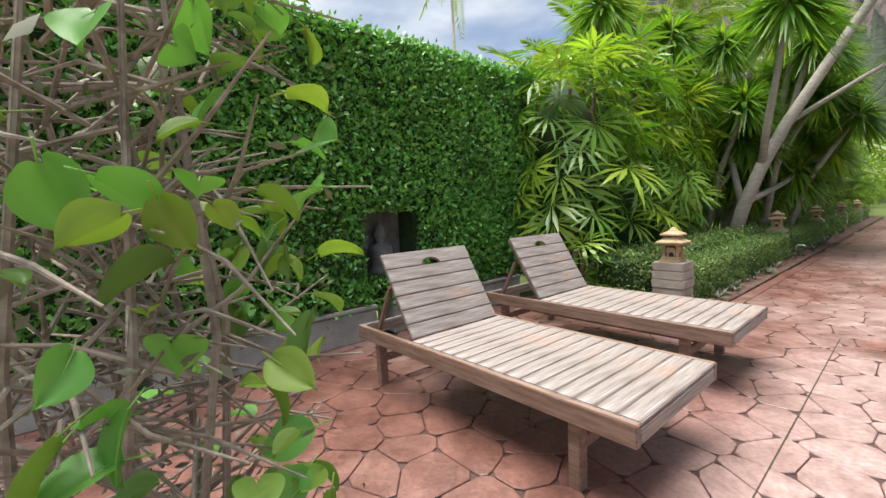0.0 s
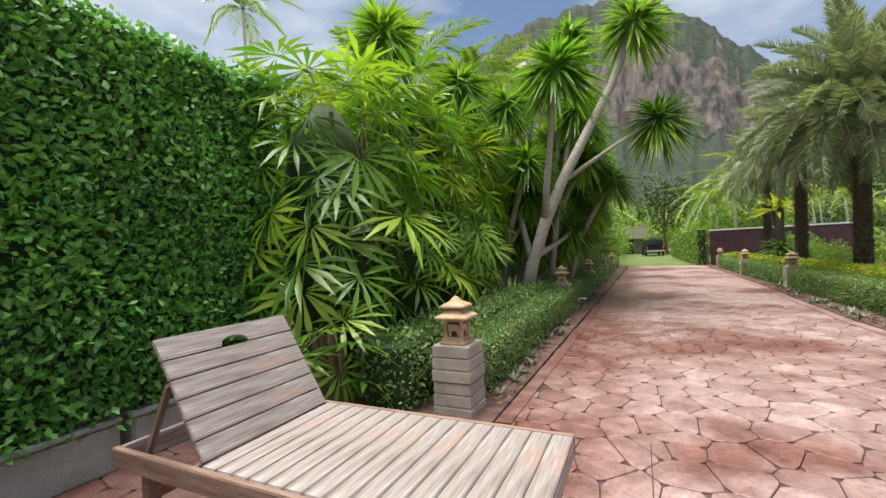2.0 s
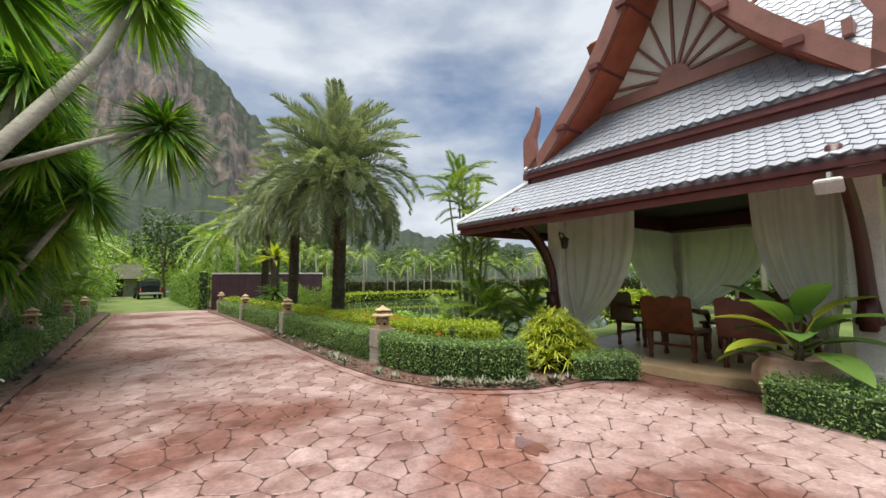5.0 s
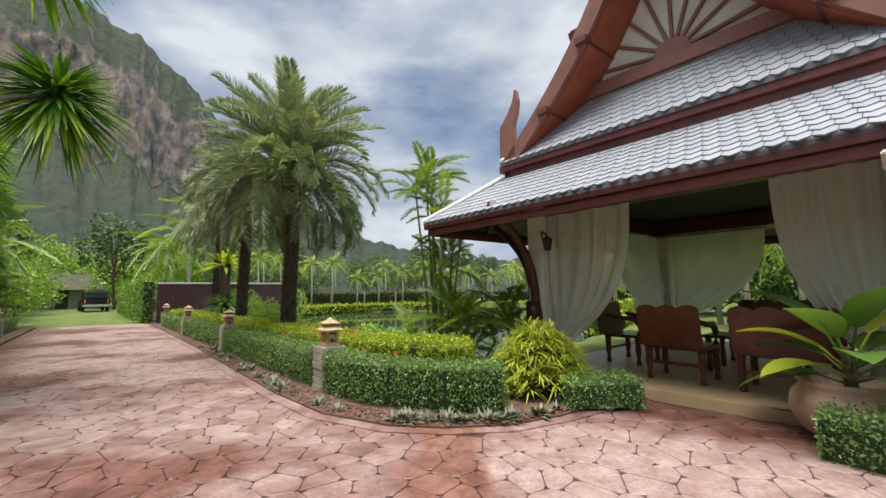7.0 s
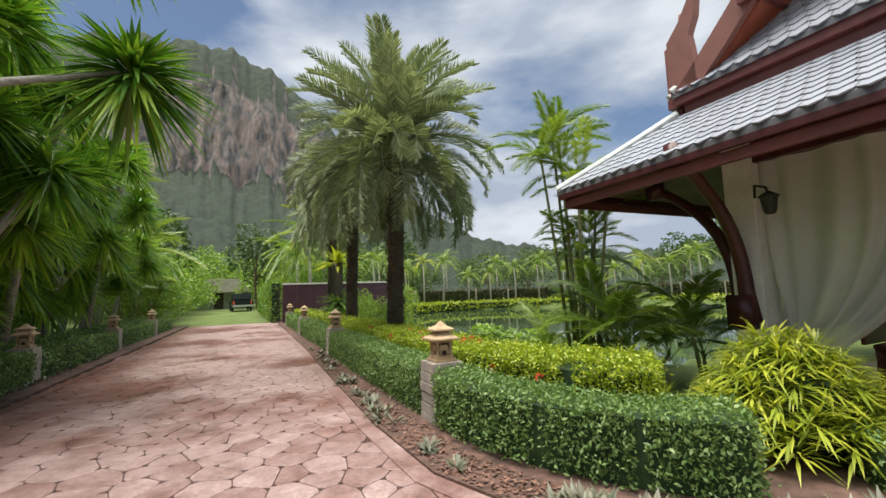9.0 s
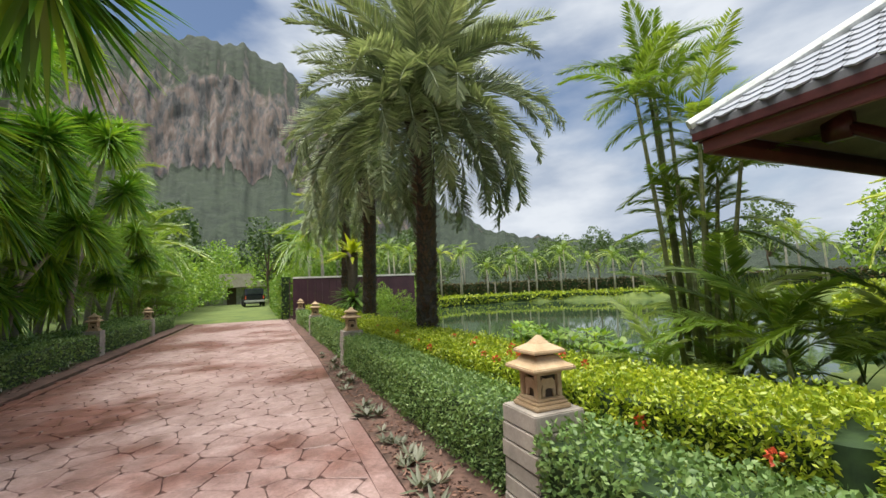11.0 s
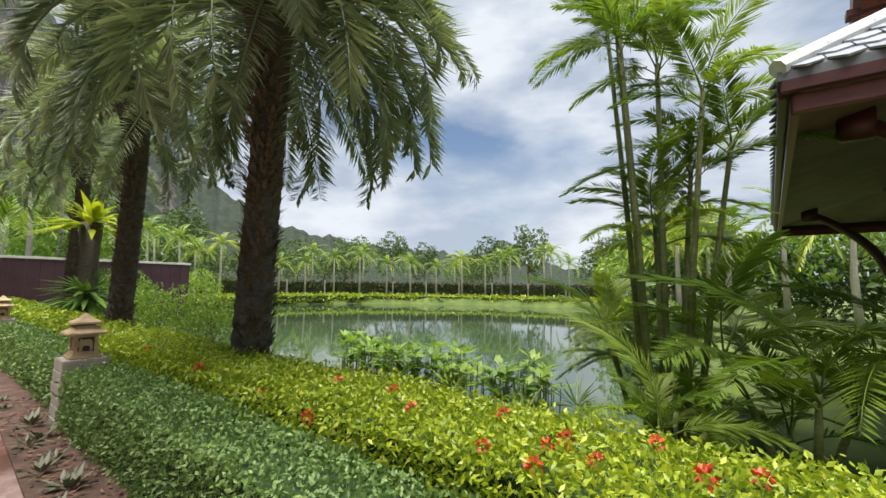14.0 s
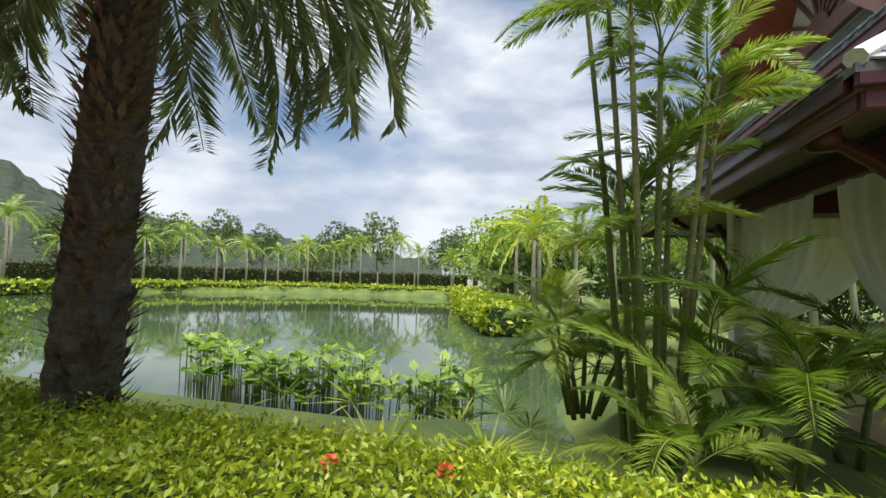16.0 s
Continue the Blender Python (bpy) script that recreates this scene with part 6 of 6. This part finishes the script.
# small things on the drive
g = Geo()
kp = 26
ring = [(0.30 * (1 + 0.25 * math.sin(3 * a + 1) + 0.12 * math.sin(7 * a)) * math.cos(a), 0.17 * (1 + 0.2 * math.sin(2 * a)) * math.sin(a)) for a in np.linspace(0, 2 * math.pi, kp, endpoint=False)]
g.add([(x * 0.6, y * 0.6, 0.0) for x, y in ring], [tuple(range(kp))])
solid("puddle", g.mesh("puddle", M_PUDDLE), "small puddle of rain water on the paving", "puddle", m=pose(4.8, 0.98, 0.0125, 0, 0, 20))
tapm = at(9.05, 1.32, 0.03)
solid("water_pipe", Geo().tube([(0, 0.1, 0), (0, 0.1, 0.16), (0, 0.08, 0.2), (0, -0.02, 0.2), (0, -0.05, 0.17)], 0.013, 8).mesh("water_pipe", M_WHITE, 0, True), "white plastic water pipe beside the hedge", "pipe", m=tapm)

# ---- mountain ----


def mountain(name, dist, prof, foot, label, cliff_lo, cliff_hi, depth=220):
    """A limestone hill: bearing and elevation of its skyline, with a steep face between two elevations."""
    az = np.linspace(prof[0][0], prof[-1][0], 380)
    el = np.interp(az, [a for a, _ in prof], [e for _, e in prof])
    rows_ = 64
    V = []
    for j in range(rows_):
        t = j / (rows_ - 1)
        for i, (a, e) in enumerate(zip(az, el)):
            e2 = e + 0.25 * math.sin(a * 1.3) + 0.12 * math.sin(a * 4.1)
            H = math.tan(radians(max(e2, 0.5))) * (dist + 50)
            n1 = noise.fractal(Vector((a * 0.55, t * 4, 2.0)), 1.0, 2.0, 6)
            ragged = noise.fractal(Vector((a * 0.33, 7.0, 1.0)), 0.8, 2.0, 5)
            lo, hi = H * (cliff_lo + 0.08 * ragged), H * (cliff_hi + 0.05 * ragged)
            if t < 0.3:
                q = t / 0.3
                z, back = H * cliff_lo * q + (lo - H * cliff_lo) * q ** 6, 150 * q - 170
            elif t < 0.7:
                q = (t - 0.3) / 0.4
                z, back = lo + (hi - lo) * q, -20 + 16 * q + n1 * 4
            else:
                q = (t - 0.7) / 0.3
                z, back = hi + (H - hi) * math.sin(q * math.pi / 2), -6 + 56 * q
            r_ = dist + back
            leafy = noise.fractal(Vector((r_ * math.cos(radians(a)), r_ * math.sin(radians(a)), z)) * 0.16, 0.7, 2.1, 4)
            z += n1 * 1.2 + leafy * (1.6 if t < 0.3 or t > 0.7 else 0.5)
            V.append((4 + r_ * math.cos(radians(a)), 2 + r_ * math.sin(radians(a)), z - 2))
    k = len(az)
    f = [(j * k + i + 1, j * k + i, (j + 1) * k + i, (j + 1) * k + i + 1) for j in range(rows_ - 1) for i in range(k - 1)]
    me = Geo().add(V, f).mesh(name, M_CLIFF, 0, True)
    return solid(name, me, label, "mountain", "structure")


mountain("backdrop_hill", 260, [(22, 8), (28, 17), (31, 20.5), (34, 23), (37, 25.6), (40, 27.3), (45, 28.9), (50, 28.8), (56, 28), (61, 26), (68, 24), (76, 20), (88, 14), (100, 5)], 0, "wooded limestone hill with a bare grey and rust cliff", 0.39, 0.69)
mountain("backdrop_ridge", 420, [(-30, 2), (-15, 4), (0, 5), (12, 7.0), (22, 12.5), (30, 17.5), (36, 17), (60, 14)], 0, "distant wooded ridge", 0.8, 0.85)

# ---- stones of the stamped concrete, last ----
CELL = 0.29


def voronoi_stones():
    """Irregular stones: each is cut from a square by the middle lines to its neighbours."""
    sp = CELL
    cells = {}
    for j in range(-24, 15):
        for i in range(-26, 95):
            cells[i, j] = (sp * (i + 0.5 * (j % 2)) + rng.uniform(-0.4, 0.4) * sp, sp * 0.87 * j + rng.uniform(-0.4, 0.4) * sp)
    near, rest = [], Geo()
    for (i, j), c in cells.items():
        if not on_paving(*c):
            continue
        poly = [(c[0] + sx * sp * 1.2, c[1] + sy * sp * 1.2) for sx, sy in ((-1, -1), (1, -1), (1, 1), (-1, 1))]
        for di in (-2, -1, 0, 1, 2):
            for dj in (-2, -1, 0, 1, 2):
                o = cells.get((i + di, j + dj))
                if o is None or (di == 0 and dj == 0):
                    continue
                mx_, my_ = (c[0] + o[0]) / 2, (c[1] + o[1]) / 2
                dx, dy = o[0] - c[0], o[1] - c[1]
                ln = math.hypot(dx, dy)
                side = [((p[0] - mx_) * dx + (p[1] - my_) * dy) / ln + 0.0032 for p in poly]
                newp = []
                for a in range(len(poly)):
                    b = (a + 1) % len(poly)
                    if side[a] <= 0:
                        newp.append(poly[a])
                    if (side[a] <= 0) != (side[b] <= 0):
                        t = side[a] / (side[a] - side[b])
                        newp.append((poly[a][0] + (poly[b][0] - poly[a][0]) * t, poly[a][1] + (poly[b][1] - poly[a][1]) * t))
                poly = newp
                if len(poly) < 3:
                    break
            if len(poly) < 3:
                break
        if len(poly) < 3:
            continue
        # corners are cut a little round and edges made uneven
        soft = []
        for a in range(len(poly)):
            p, q, r_ = poly[a - 1], poly[a], poly[(a + 1) % len(poly)]
            soft.append((q[0] * 0.84 + p[0] * 0.16, q[1] * 0.84 + p[1] * 0.16))
            soft.append((q[0] * 0.84 + r_[0] * 0.16, q[1] * 0.84 + r_[1] * 0.16))
        k = len(soft)
        h = 0.004 + rng.uniform(0, 0.004)
        vs = []
        for shrink, z in ((1.0, -0.02), (1.0, h - 0.004), (0.975, h)):
            for x, y in soft:
                s_, d_2 = c[0] + (x - c[0]) * shrink, c[1] + (y - c[1]) * shrink
                p = W(s_, d_2, z)
                vs.append((p.x, p.y, p.z))
        fs = [tuple(range(2 * k, 3 * k))] + [(l * k + a, l * k + (a + 1) % k, (l + 1) * k + (a + 1) % k, (l + 1) * k + a) for l in range(2) for a in range(k)]
        if 3.2 < c[0] < 8.2 and -2.9 < c[1] < 1.2 and len(near) < 300:
            near.append((vs, fs))
        else:
            rest.add(vs, fs)
    return near, rest


near, rest = voronoi_stones()
for vs, fs in near:
    part("stone", Geo().add(vs, fs).mesh("stone", M_STONE), drive)
tagged(part("stones", rest.mesh("stones", M_STONE), drive, "irregular stamped stones"), kind="stuff")
tile_slope(skirt[0], A, B, b_, a_, 250)
tile_slope(skirt[1], B, C, c_, b_, 0)
for i, up_ in enumerate(uppers):
    tile_slope(up_, t0, t1, t2, t3, 200 if i == 0 else 0)
for i, host in enumerate(mains):
    sg = (-1, 1)[i % 2]
    pr = [(PC + sg * (w - 0.02), z) for w, z in bt]
    for lo, hi in zip(pr[:-2:2], pr[2::2]):
        ya, yb_ = (yf, PD) if sg > 0 else (PD, yf)
        tile_slope(host, (lo[0], ya, lo[1]), (lo[0], yb_, lo[1]), (hi[0], yb_, hi[1]), (hi[0], ya, hi[1]), 0)
